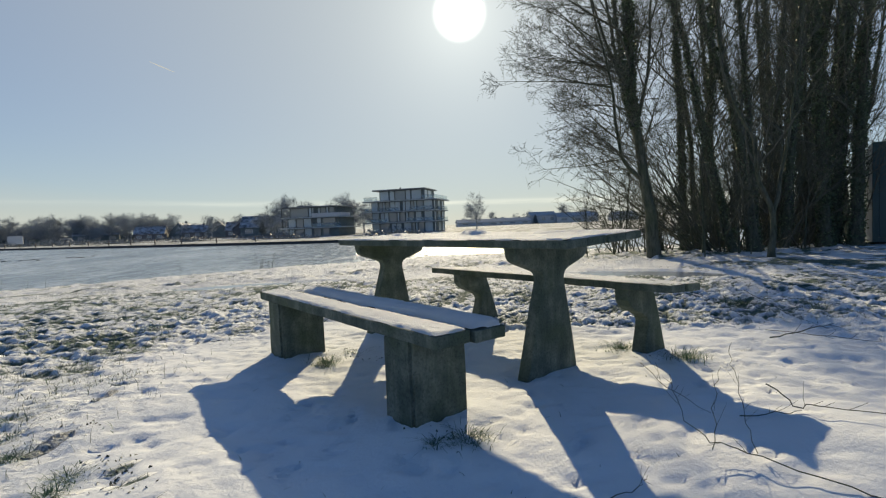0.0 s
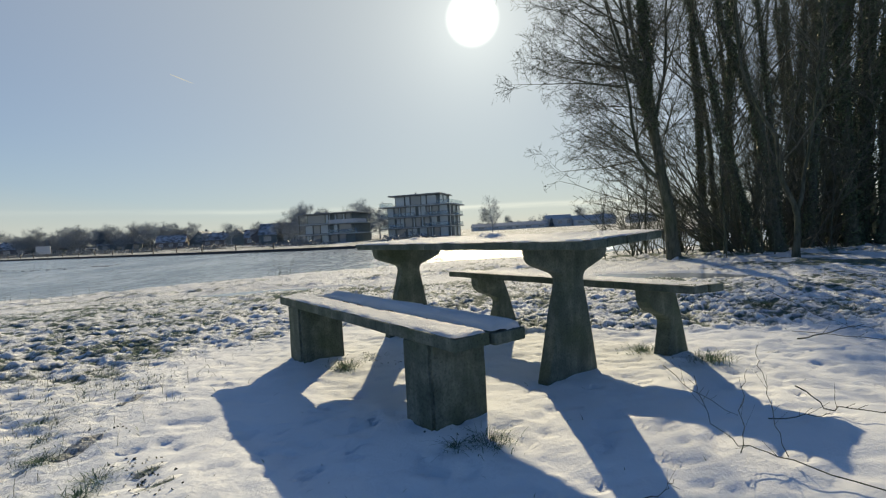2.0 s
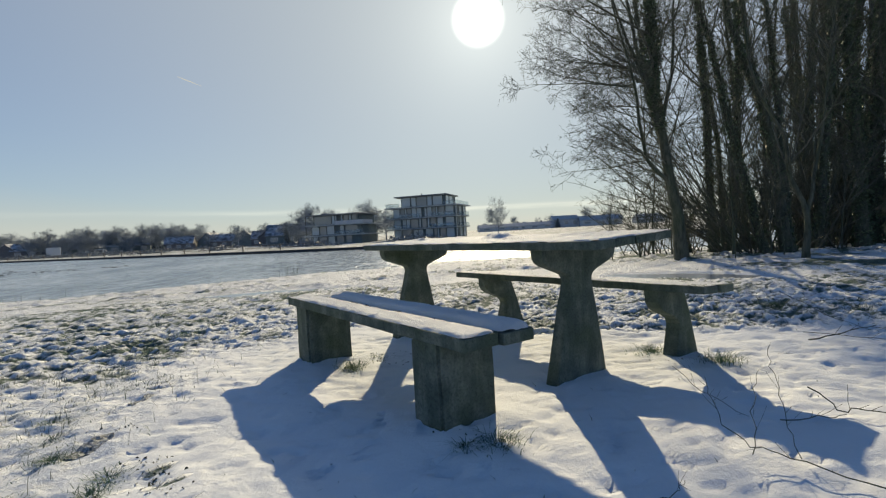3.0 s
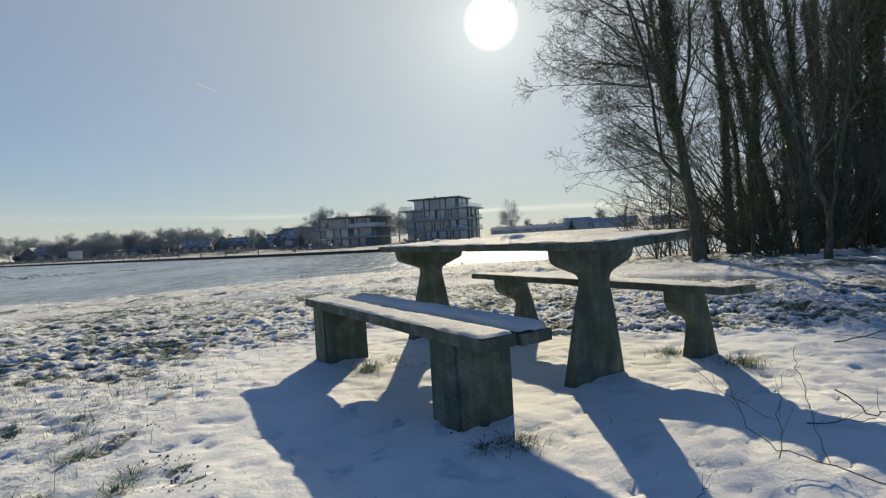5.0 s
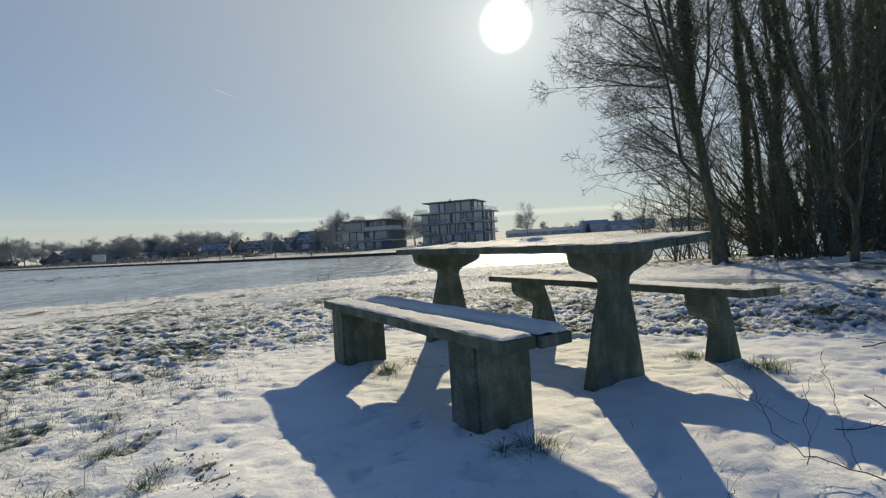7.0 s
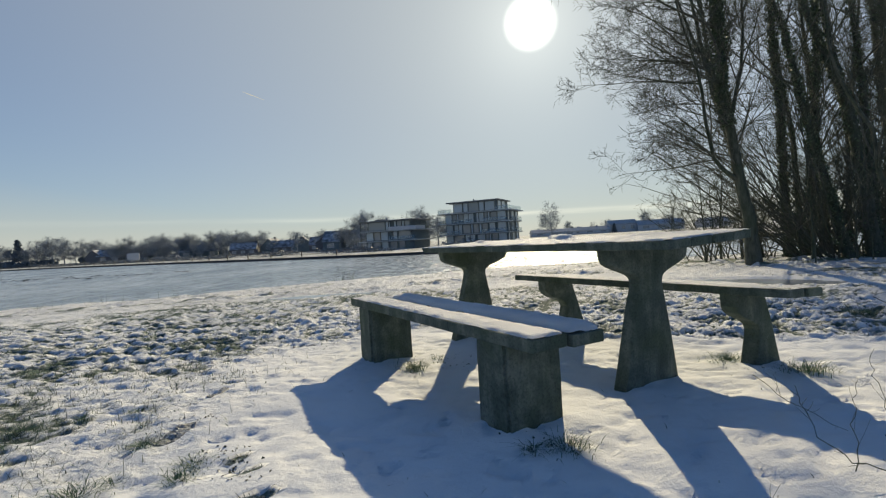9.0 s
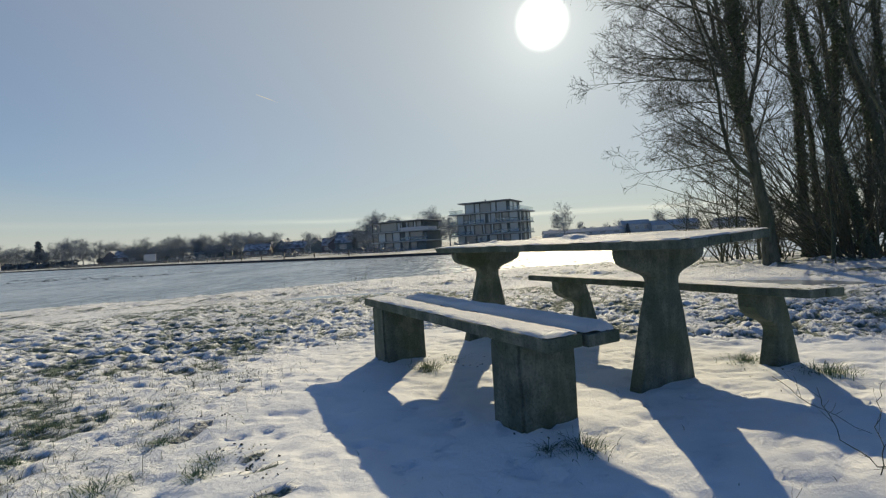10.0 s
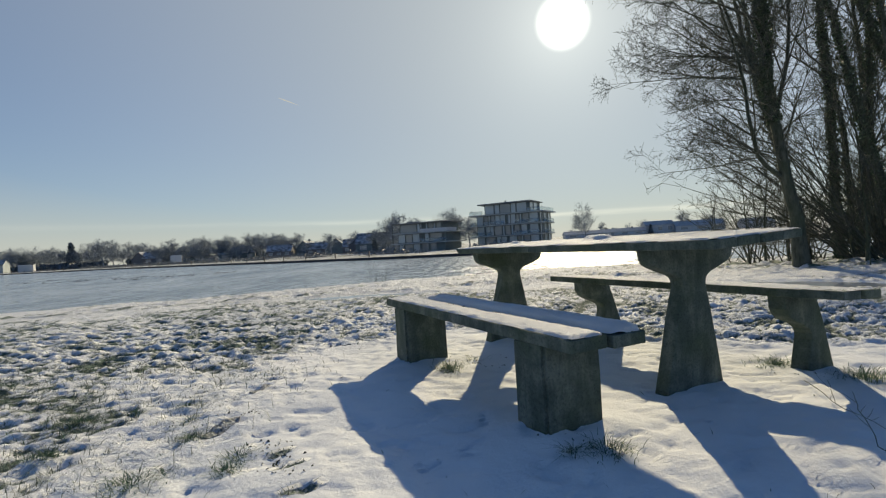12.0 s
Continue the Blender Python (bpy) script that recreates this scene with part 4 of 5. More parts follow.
# trees of the wood: tall stems, some leaning out, wrapped in ivy
wood_spec = dict(count=(7, 6, 3.6), length=(1.15, 0.55, 0.26), angle=(38, 44, 46), norm=(2.6, 1.3, 0.6), segs=(5, 4, 2), jitter=0.11,
                 pull=((0, 0, 0.04), (0, 0, 0.01), (0, 0, 0)), bias=(-0.1, -0.1, 0.0), thin=0.0031)
wood_spec["from"] = 0.15
wood_limbs = dict(angle=44, length=2.9, thick=0.0075, bias=(-0.25, -0.1, 0.1), jitter=0.08, pull=(0, 0, 0.06))
wood_limbs["from"] = 0.17
IVY_TREE = "tall bare tree with ivy-wrapped stems in the wood"
WG = "trees of the wood"


def wood_tree(seed, x, y, stems, ivy, label=IVY_TREE, spread=0.06, top=0.6):
    return make_tree(seed, label, on_ground(x, y), stems, wood_spec, wood_limbs, ivy=int(ivy * 2.4), ivy_size=0.020, ivy_spread=spread * 0.75, ivy_top=top, group=WG)


wood_tree(21, 7.47, 9.0, [([(0, 0, 0), (-0.33, 0, 1.36), (-0.75, 0, 3.0), (-0.94, 0, 4.0), (-1.12, 0, 5.0), (-1.44, 0, 6.0), (-1.8, 0, 8.0), (-1.9, 0, 11.0)], 0.105, 20)],
          1100, "slim bare tree leaning out of the wood, ivy on its stem", 0.08, 0.8)
split = wood_tree(22, 8.10, 9.2, [([(0, 0, 0), (-0.12, 0, 1.0), (-0.24, 0, 2.0), (-0.46, 0, 3.35), (-1.09, 0, 5.15), (-1.28, 0, 6.0), (-1.6, 0, 8.5), (-1.7, 0, 11)], 0.15, 14),
                          ([(-0.36, 0.05, 2.75), (-0.5, 0.1, 3.7), (-0.66, 0.1, 4.7), (-0.82, 0.1, 6.0), (-0.9, 0.1, 8.0), (-1.0, 0.1, 17)], 0.085, 10),
                          ([(0.16, 0.1, 0), (0.02, 0.1, 2.0), (-0.05, 0.1, 3.35), (-0.13, 0.1, 4.7), (-0.27, 0.1, 6.0), (-0.3, 0.1, 8.5), (-0.2, 0, 11)], 0.105, 10)],
                  500, "tall bare tree splitting into three slender stems")
straight = wood_tree(23, 8.96, 9.4, [([(0, 0, 0), (0.12, 0, 1.3), (0.25, 0, 2.65), (0.43, 0, 4.0), (0.46, 0, 6.0), (0.5, 0, 8.5), (0.7, 0, 11.5)], 0.125, 16)], 600, "tall straight bare tree in the wood")
clad = wood_tree(24, 10.07, 9.4, [([(0, 0, 0), (-0.05, 0, 1.0), (-0.09, 0, 1.95), (-0.2, 0, 4.0), (-0.3, 0, 6.0), (-0.3, 0, 8.5), (-0.5, 0, 12)], 0.16, 14),
                             ([(0.42, 0.2, 0), (0.5, 0.2, 2.0), (0.57, 0.2, 4.1), (0.7, 0.2, 6.1), (0.8, 0.2, 8.5), (0.8, 0.2, 19)], 0.14, 12)], 1900, spread=0.10, top=0.75)
wood_tree(25, 10.61, 9.15, [([(0, 0, 0), (0.04, 0, 1.2), (0.09, 0, 2.5), (0.2, 0, 4.5), (0.33, 0, 5.8), (0.5, 0, 8.5), (0.5, 0, 12)], 0.15, 17)], 1300, spread=0.09, top=0.7)
wood_tree(26, 16.7, 15.6, [([(0, 0, 0), (0.10, 0, 2.0), (0.2, 0, 3.8), (0.65, 0, 5.8), (1.2, 0, 9.3), (1.8, 0, 13)], 0.12, 14)], 700, "bare tree leaning beyond the container at the wood's edge")
for src, x, y, rz, sc in ((clad, 8.4, 11.9, 120, 0.95), (straight, 11.3, 10.6, 140, 0.95), (split, 12.3, 12.3, 170, 1.0), (clad, 13.3, 13.9, 260, 0.95), (split, 7.7, 13.0, 40, 0.9), (straight, 10.4, 11.9, 60, 1.0), (clad, 11.7, 11.6, 200, 1.05), (split, 12.1, 13.6, 150, 1.05), (straight, 11.0, 15.2, 250, 1.05),
                       (clad, 13.6, 15.6, 30, 1.0), (straight, 9.4, 13.8, 10, 0.9), (clad, 16.6, 18.4, 100, 1.1), (straight, 14.0, 18.8, 190, 1.1), (split, 18.8, 18.2, 300, 1.0)):
    copy_thing(src, on_ground(x, y, rz) @ pose(0, 0, 0, 6 * math.sin(x * 3.1), 7 * math.sin(y * 5.3)) @ Matrix.Diagonal((sc, sc, sc, 1)))

# slim young tree that forks low, in front of the wood
young_spec = dict(count=(6, 5), length=(0.9, 0.4), angle=(40, 46), norm=(2.0, 0.9), segs=(5, 3), jitter=0.12, pull=((0, 0, 0.04), (0, 0, 0)), bias=(0, 0, 0), thin=0.0032)
young_spec["from"] = 0.2
young_limbs = dict(angle=34, length=2.0, bias=(0, 0, 0.1), jitter=0.09, pull=(0, 0, 0.07))
young_limbs["from"] = 0.35
make_tree(31, "slim young bare tree forking low above the snow", on_ground(6.46, 6.46),
          [([(0, 0, 0), (0.02, 0, 0.4), (0.03, 0, 0.82), (-0.13, 0, 1.25), (-0.29, 0, 1.7), (-0.32, 0, 2.25), (-0.68, 0, 2.85), (-0.9, 0, 3.6), (-1.0, 0, 5.0)], 0.066, 11),
           ([(0.03, 0, 0.78), (0.12, 0.03, 1.15), (0.24, 0.05, 1.55), (0.46, 0.1, 2.55), (0.53, 0.1, 3.15), (0.7, 0.1, 4.6)], 0.050, 9)],
          young_spec, young_limbs)
sap = make_tree(32, "thin bare sapling standing in the snow", on_ground(5.7, 10.9),
                [((0, 0, 0), (-0.04, 0, 1), 3.4, 0.034, (0, 0, 0.02), 9)], young_spec, young_limbs, group="saplings by the wood")
for x, y, rz, sc in ((5.42, 11.1, 90, 0.8), (6.26, 8.25, 200, 0.9), (6.9, 8.0, 30, 0.55), (7.1, 7.9, 130, 0.4), (5.9, 7.6, 250, 0.35), (8.3, 7.9, 320, 0.6), (4.2, 9.8, 60, 0.45)):
    copy_thing(sap, on_ground(x, y, rz) @ Matrix.Diagonal((sc, sc, sc, 1)))


def thicket(seed, x, y, n, reach, lean, height):
    """Undergrowth: arching bare stems with side twigs, grown through one another."""
    rng = np.random.default_rng(seed)
    t, tips = Tubes(), []
    sp = dict(count=(7, 4), length=(0.7, 0.3), angle=(40, 45), norm=(1.6, 0.7), segs=(4, 3), jitter=0.14, pull=((0, 0, 0.02), (0, 0, 0)), bias=(0, 0, 0), thin=0.0034)
    sp["from"] = 0.2
    for _ in range(n):
        a = rng.uniform(0, 6.28)
        st = (math.cos(a) * reach * rng.uniform(0, 1), math.sin(a) * reach * rng.uniform(0, 1), 0.0)
        q = wander(rng, st, (lean[0] + rng.normal(0, 0.35), lean[1] + rng.normal(0, 0.35), 1), height * rng.uniform(0.6, 1.2), 9, 0.08, np.array((lean[0] * 0.06, 0, -0.02)))
        r = rng.uniform(0.012, 0.028)
        t.tube(q, np.linspace(r, 0.004, 10), 5)
        branch_out(rng, t, q, r, 0, sp, tips)
    ob = new("undergrowth", t.mesh("undergrowth", M_TWIG))
    ob.matrix_basis = on_ground(x, y)
    tagged(ob, "tangled bare undergrowth stems beneath the trees", "undergrowth", kind="stuff")


thicket(41, 7.2, 9.5, 30, 0.6, (-0.70, -0.05), 4.6)
thicket(42, 8.1, 10.8, 28, 1.0, (-0.5, -0.1), 5.4)
thicket(50, 6.6, 11.5, 12, 0.9, (-0.1, -0.1), 3.2)
thicket(43, 9.6, 10.6, 34, 1.2, (-0.1, -0.1), 4.2)
thicket(44, 10.8, 11.0, 44, 1.1, (0.0, 0.0), 4.6)
thicket(51, 10.2, 12.8, 30, 1.6, (0.0, -0.1), 5.0)
thicket(45, 7.6, 14.5, 20, 2.0, (-0.2, 0.0), 2.6)
thicket(54, 11.5, 10.9, 30, 0.6, (0.0, 0.0), 6.0)
thicket(47, 10.4, 15.0, 28, 2.0, (0.0, 0.0), 4.4)
thicket(52, 8.6, 9.6, 18, 0.9, (0.0, 0.0), 3.6)
thicket(53, 12.4, 14.2, 40, 1.3, (0.0, 0.0), 5.2)
thicket(48, 9.0, 17.5, 26, 2.4, (0.0, 0.0), 3.0)
thicket(49, 13.0, 17.0, 30, 2.2, (0.0, 0.0), 4.0)


# ---------------------------------------------------------------- far shore: apartment buildings
def tall_window(parent, x0, x1, y, z0, z1, mat):
    """One storey-high window: frame, with a plain or sky-pale pane set in it."""
    w = part("window", box_bm(x0, x1, y - 0.06, y + 0.10, z0, z1), M_FRAME, parent)
    part("pane", box_bm(x0 + 0.07, x1 - 0.07, y - 0.085, y - 0.07, z0 + 0.08, z1 - 0.08), mat, w)


def storey(b, z, h, x0, x1, y1, over, pale, dark, slab, rail_gaps=(), recess=1.3, front=0.0):
    """Dark recessed wall under a pale slab; runs of sky-pale panes stand forward, dark panes further back."""
    part("wall", box_bm(x0, x1, recess, y1, z, z + h - 0.3), M_BRICK_DARK, b)
    part("floor_slab", box_bm(x0 - over[0], x1 + over[1], front - 0.35, y1 + 0.5, z + h - 0.32, z + h, 0.03, 1), slab, b)
    for a, c in pale:
        tall_window(b, a, c, recess - 0.15, z + 0.06, z + h - 0.36, M_SKY_PANE)
    for a, c in dark:
        tall_window(b, a, c, recess - 0.05, z + 0.06, z + h - 0.36, M_GLASS)
    for a, c in rail_gaps:
        part("railing", box_bm(a, c, front - 0.30, front - 0.27, z + 0.05, z + 1.0), M_RAILGLASS, b, "clear glass railing")
        part("rail", box_bm(a, c, front - 0.31, front - 0.26, z + 1.0, z + 1.05), M_FRAME, b)


def side_windows(b, x, z, h, ys):
    for ya, yb in ys:
        w = part("window", box_bm(x - 0.05, x + 0.06, ya, yb, z + 0.06, z + h - 0.36), M_FRAME, b)
        part("pane", box_bm(x + 0.065, x + 0.08, ya + 0.08, yb - 0.08, z + 0.14, z + h - 0.44), M_SKY_PANE, w)


def balcony(b, x0, x1, y0, y1, z):
    """A slab standing out from the end wall, with a glass front on posts."""
    bal = part("balcony", box_bm(x0, x1, y0, y1, z - 0.28, z, 0.03, 1), M_SLAB, b)
    part("railing", box_bm(x1 - 0.06, x1 - 0.03, y0, y1, z + 0.04, z + 1.0), M_RAILGLASS, bal, "clear glass railing")
    part("railing", box_bm(x0, x1, y0 + 0.03, y0 + 0.06, z + 0.04, z + 1.0), M_RAILGLASS, bal, "clear glass railing")


FLATS = "apartment buildings on the far shore"
FH = 3.05
tall = thing("apartment_building", "four-storey apartment building with glass balconies and set-back top floor", "building", pose(-14.9, 134, BANK_Z + 0.1, 0, 0, -17), FLATS)
storey(tall, 0, FH, 0, 18.6, 13.0, (1.2, 0.9), ((0.2, 2.3), (6.0, 7.4), (7.5, 9.0), (9.7, 11.9), (13.2, 13.7), (15.9, 18.2)), ((2.6, 5.6), (12.2, 13.0), (14.0, 15.6)), M_SLAB)
storey(tall, FH, FH, 0, 18.6, 13.0, (1.2, 0.9), ((0.2, 2.3), (2.8, 4.0), (4.1, 5.2), (7.9, 8.4), (10.4, 11.0), (13.3, 15.0), (15.8, 18.2)), ((5.4, 7.6), (8.7, 10.1), (11.3, 12.8)), M_SLAB, ((0.2, 5.2), (11.2, 18.8)))
storey(tall, 2 * FH, FH, 0, 18.6, 13.0, (1.9, 1.4), ((0.1, 2.1), (3.7, 4.2), (5.8, 7.2), (7.3, 8.8), (9.6, 10.3), (10.4, 11.8), (13.0, 13.5), (15.8, 18.2)), ((2.4, 3.5), (4.4, 5.6), (12.0, 12.8), (13.8, 15.5)), M_SLAB, ((2.4, 8.8), (11.9, 18.8)))
storey(tall, 3 * FH, FH, 2.6, 15.9, 11.6, (1.5, 0.8), ((2.8, 5.5), (5.8, 7.2), (10.6, 12.0), (12.3, 15.1)), ((7.4, 10.4),), M_FLATROOF, ((-1.6, 2.5), (15.6, 19.8)))
for k in range(3):
    side_windows(tall, 18.6, k * FH, FH, ((1.6, 3.2), (5.2, 7.4), (9.6, 11.6)))
    part("column", box_bm(19.3, 19.5, 0.2, 0.4, k * FH, (k + 1) * FH - 0.3), M_FRAME, tall)
    part("column", box_bm(19.3, 19.5, 6.4, 6.6, k * FH, (k + 1) * FH - 0.3), M_FRAME, tall)
for k in (1, 2):
    balcony(tall, 18.6, 20.4, 3.6, 9.5, k * FH)
    balcony(tall, -1.5, 0.0, -0.2, 4.0, k * FH)
part("railing", box_bm(19.75, 19.78, -0.3, 12.0, 3 * FH + 0.05, 3 * FH + 1.0), M_RAILGLASS, tall, "clear glass railing")
side_windows(tall, 15.9, 3 * FH, FH, ((1.6, 4.2), (5.2, 8.4)))
part("roof_unit", box_bm(8.2, 8.5, 3.0, 3.3, 4 * FH, 4 * FH + 0.7), M_FRAME, tall)

LH = 2.75
low = thing("apartment_building", "low three-storey apartment building with a flat roof and balconies", "building", pose(-36.9, 126, BANK_Z - 0.2, 0, 0, -14), FLATS)
storey(low, 0, LH, 0.5, 15.0, 12.0, (1.4, 1.6), ((1.0, 2.4), (5.4, 7.4)), ((2.7, 5.1), (8.0, 10.0), (10.6, 12.4)), M_SLAB)
storey(low, LH, LH, 0.5, 15.0, 12.0, (1.0, 1.6), ((0.7, 2.9), (5.2, 7.4), (9.0, 10.2)), ((3.1, 5.0), (10.6, 14.2)), M_SLAB, ((8.0, 16.2),))
storey(low, 2 * LH, LH, 1.2, 14.4, 12.0, (1.4, 1.2), ((6.8, 8.2), (9.4, 10.0), (11.8, 12.4)), ((1.5, 6.6), (10.2, 11.6), (12.6, 14.0)), M_FLATROOF)
part("parapet", box_bm(8.4, 16.4, -0.45, -0.25, 2 * LH - 0.1, 2 * LH + 0.85, 0.02), M_WHITE, low)
part("parapet", box_bm(16.2, 16.4, -0.25, 6.0, 2 * LH - 0.1, 2 * LH + 0.85, 0.02), M_WHITE, low)
part("roof_unit", box_bm(2.8, 4.6, 2.5, 5.0, 3 * LH, 3 * LH + 0.45), M_FLATROOF, low)
for k in range(3):
    part("column", box_bm(-0.6, -0.4, 0.0, 0.2, k * LH, (k + 1) * LH - 0.3), M_FRAME, low)
    part("column", box_bm(8.2, 8.4, -0.2, 0.0, k * LH, (k + 1) * LH - 0.3), M_FRAME, low)


# ---------------------------------------------------------------- far shore: houses
def house(x, y, w, d, h, rh, rz, wall, roof, chimney, label, windows=3):
    b = thing("house", label, "house", pose(x, y, BANK_Z + 0.1, 0, 0, rz), "houses on the far shore")
    part("wall", box_bm(-w / 2, w / 2, -d / 2, d / 2, -0.3, h), wall, b)
    bm = bmesh.new()
    o, t = 0.45, 0.22
    pr = [(-d / 2 - o, h - 0.15), (0, h + rh), (d / 2 + o, h - 0.15), (d / 2 + o, h - 0.15 + t), (0, h + rh + t), (-d / 2 - o, h - 0.15 + t)]
    a = [bm.verts.new((-w / 2 - 0.3, yy, zz)) for yy, zz in pr]
    c = [bm.verts.new((w / 2 + 0.3, yy, zz)) for yy, zz in pr]
    bm.faces.new(a)
    bm.faces.new(c[::-1])
    for i in range(6):
        j = (i + 1) % 6
        bm.faces.new((a[j], a[i], c[i], c[j]))
    rf = part("roof", bm, roof, b)
    for s in (-1, 1):
        bm = bmesh.new()
        g = [bm.verts.new((s * w / 2 * 0.995, yy, zz)) for yy, zz in ((-d / 2, h), (d / 2, h), (0, h + rh))]
        bm.faces.new(g)
        part("gable", bm, wall, b)
    if chimney:
        part("chimney", box_bm(w * 0.2, w * 0.2 + 0.8, -0.4, 0.4, h + rh * 0.6, h + rh + 1.0), M_BRICK, rf)
    for i in range(windows):
        x0 = -w / 2 + w * (i + 0.3) / windows
        win = part("window", box_bm(x0, x0 + w * 0.45 / windows, -d / 2 - 0.06, -d / 2 + 0.05, h * 0.35, h * 0.8), M_WHITE, b)
        part("pane", box_bm(x0 + 0.1, x0 + w * 0.45 / windows - 0.1, -d / 2 - 0.085, -d / 2 - 0.07, h * 0.35 + 0.1, h * 0.8 - 0.1), M_GLASS, win)


H1, H2 = "brick house with a snow-dusted gable roof behind the quay", "low house with a grey roof under patchy snow"
house(-262, 300, 22, 11, 4.2, 4.6, 20, M_BRICK, M_ROOF_GREY, True, H1)
house(-274, 296, 10, 10, 4.5, 4.4, 100, M_BRICK, M_ROOF_RED, False, H1)
house(-176, 262, 20, 11, 3.6, 3.8, 30, M_BRICK_DARK, M_ROOF_GREY, False, H2)
house(-134, 238, 13, 9, 3.0, 3.4, 15, M_BRICK, M_ROOF_RED, False, H1)
house(-122, 246, 9, 10, 3.6, 4.4, 85, M_BRICK_DARK, M_ROOF_GREY, True, H1)
house(-106, 226, 12, 9, 3.0, 3.2, 20, M_BRICK, M_ROOF_RED, True, H2)
house(-92, 216, 13, 9, 3.2, 4.2, -70, M_BRICK_DARK, M_ROOF_GREY, False, H1)
house(-77, 204, 12, 9, 3.0, 3.4, 12, M_BRICK, M_ROOF_RED, True, H2)
house(-58, 178, 17, 10, 3.6, 4.0, 8, M_BRICK_DARK, M_ROOF_GREY, False, H2)
house(-68, 186, 9, 9, 3.2, 4.0, 95, M_BRICK, M_ROOF_RED, False, H1)
house(36, 310, 28, 9, 2.6, 1.8, 5, M_HAZED_WALL, M_HAZED_ROOF, False, H2)
house(62, 330, 26, 10, 2.8, 2.0, -2, M_HAZED_WALL, M_HAZED_ROOF, True, H2)
house(84, 332, 18, 10, 5.6, 2.6, 3, M_HAZED_WALL, M_HAZED_ROOF, False, H2)
house(107, 326, 28, 10, 4.0, 3.0, -6, M_HAZED_WALL, M_HAZED_ROOF, True, H2)
house(142, 330, 18, 10, 3.2, 3.0, 4, M_HAZED_WALL, M_HAZED_ROOF, False, H2)
house(-364, 262, 18, 12, 5.6, 3.6, 35, M_RENDER, M_ROOF_GREY, True, "pale two-storey house with a grey roof on the far shore")
house(-225, 290, 16, 10, 3.2, 3.6, 25, M_BRICK_DARK, M_ROOF_RED, False, H2)

# ---------------------------------------------------------------- far shore: trees, fence, boards
far_spec = dict(count=(10, 7), length=(2.2, 1.1), angle=(38, 44), norm=(3.6, 1.8), segs=(4, 3), jitter=0.12, pull=((0, 0, 0.05), (0, 0, 0.02)), bias=(0, 0, 0), thin=0.016)
far_spec["from"] = 0.15
far_limbs = dict(angle=42, length=4.6, bias=(0, 0, 0.1), jitter=0.08, pull=(0, 0, 0.05))
far_limbs["from"] = 0.22
round_limbs = dict(far_limbs, angle=58, length=5.0)
FT = "bare deciduous tree on the far shore"
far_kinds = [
    make_tree(51, FT, pose(17.5, 152, BANK_Z, 0, 0, 0), [((0, 0, 0), (0.02, 0, 1), 9.0, 0.22, (0, 0, 0.02), 34)], far_spec, round_limbs, M_HAZED_BARK, group="far trees", bark=M_HAZED_BARK),
    make_tree(52, FT, pose(-43, 152, BANK_Z, 0, 0, 0), [((0, 0, 0), (0.02, 0, 1), 10.5, 0.24, (0, 0, 0.02), 26), ((0.3, 0, 2.5), (0.4, 0.1, 1), 7.0, 0.14, (0, 0, 0.04), 12)], far_spec, far_limbs, M_HAZED_BARK, group="far trees", bark=M_HAZED_BARK),
    make_tree(53, FT, pose(-37, 156, BANK_Z, 0, 0, 0), [((0, 0, 0), (-0.05, 0, 1), 8.5, 0.20, (0, 0, 0.02), 30)], far_spec, far_limbs, M_HAZED_BARK, group="far trees", bark=M_HAZED_BARK),
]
far_rng = random.Random(8)
FAR_TREES = [(-49, 158, 0.95), (-46, 160, 1.05), (-54, 160, 0.8), (-32, 166, 1.0), (-27, 160, 1.1), (-24, 166, 1.0), (-20, 160, 1.05), (-17, 170, 0.95),
             (-13, 160, 0.8), (-110, 222, 0.7), (-72, 190, 0.75), (-88, 200, 0.9), (-98, 232, 0.6), (100, 330, 1.1), (118, 335, 1.0), (76, 340, 0.9),
             (-300, 288, 1.6), (-312, 290, 1.3), (-290, 310, 1.1), (-276, 320, 1.0), (95, 190, 0.9), (110, 180, 1.0), (-385, 300, 1.2), (-370, 310, 1.1)]
for i in range(46):
    k = i / 45
    FAR_TREES.append((-252 + 122 * k + far_rng.uniform(-4, 4), 285 - 40 * k + far_rng.uniform(-8, 20), far_rng.uniform(0.9, 1.3)))
for i in range(22):
    k = i / 21
    FAR_TREES.append((-130 + 75 * k + far_rng.uniform(-3, 3), 262 - 60 * k + far_rng.uniform(-3, 12), far_rng.uniform(0.5, 0.8)))
for i in range(30):
    y = 296 + far_rng.uniform(0, 30)
    FAR_TREES.append((-y * (1.42 - 0.50 * i / 29) + far_rng.uniform(-4, 4), y, far_rng.uniform(1.1, 1.75)))
for i in range(14):
    FAR_TREES.append((28 + 11 * i + far_rng.uniform(-4, 4), 350 + far_rng.uniform(-8, 14), far_rng.uniform(0.5, 0.85)))
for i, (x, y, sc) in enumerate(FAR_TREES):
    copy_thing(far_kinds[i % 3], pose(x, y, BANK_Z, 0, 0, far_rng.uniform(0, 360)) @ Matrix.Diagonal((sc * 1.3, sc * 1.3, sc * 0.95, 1)))


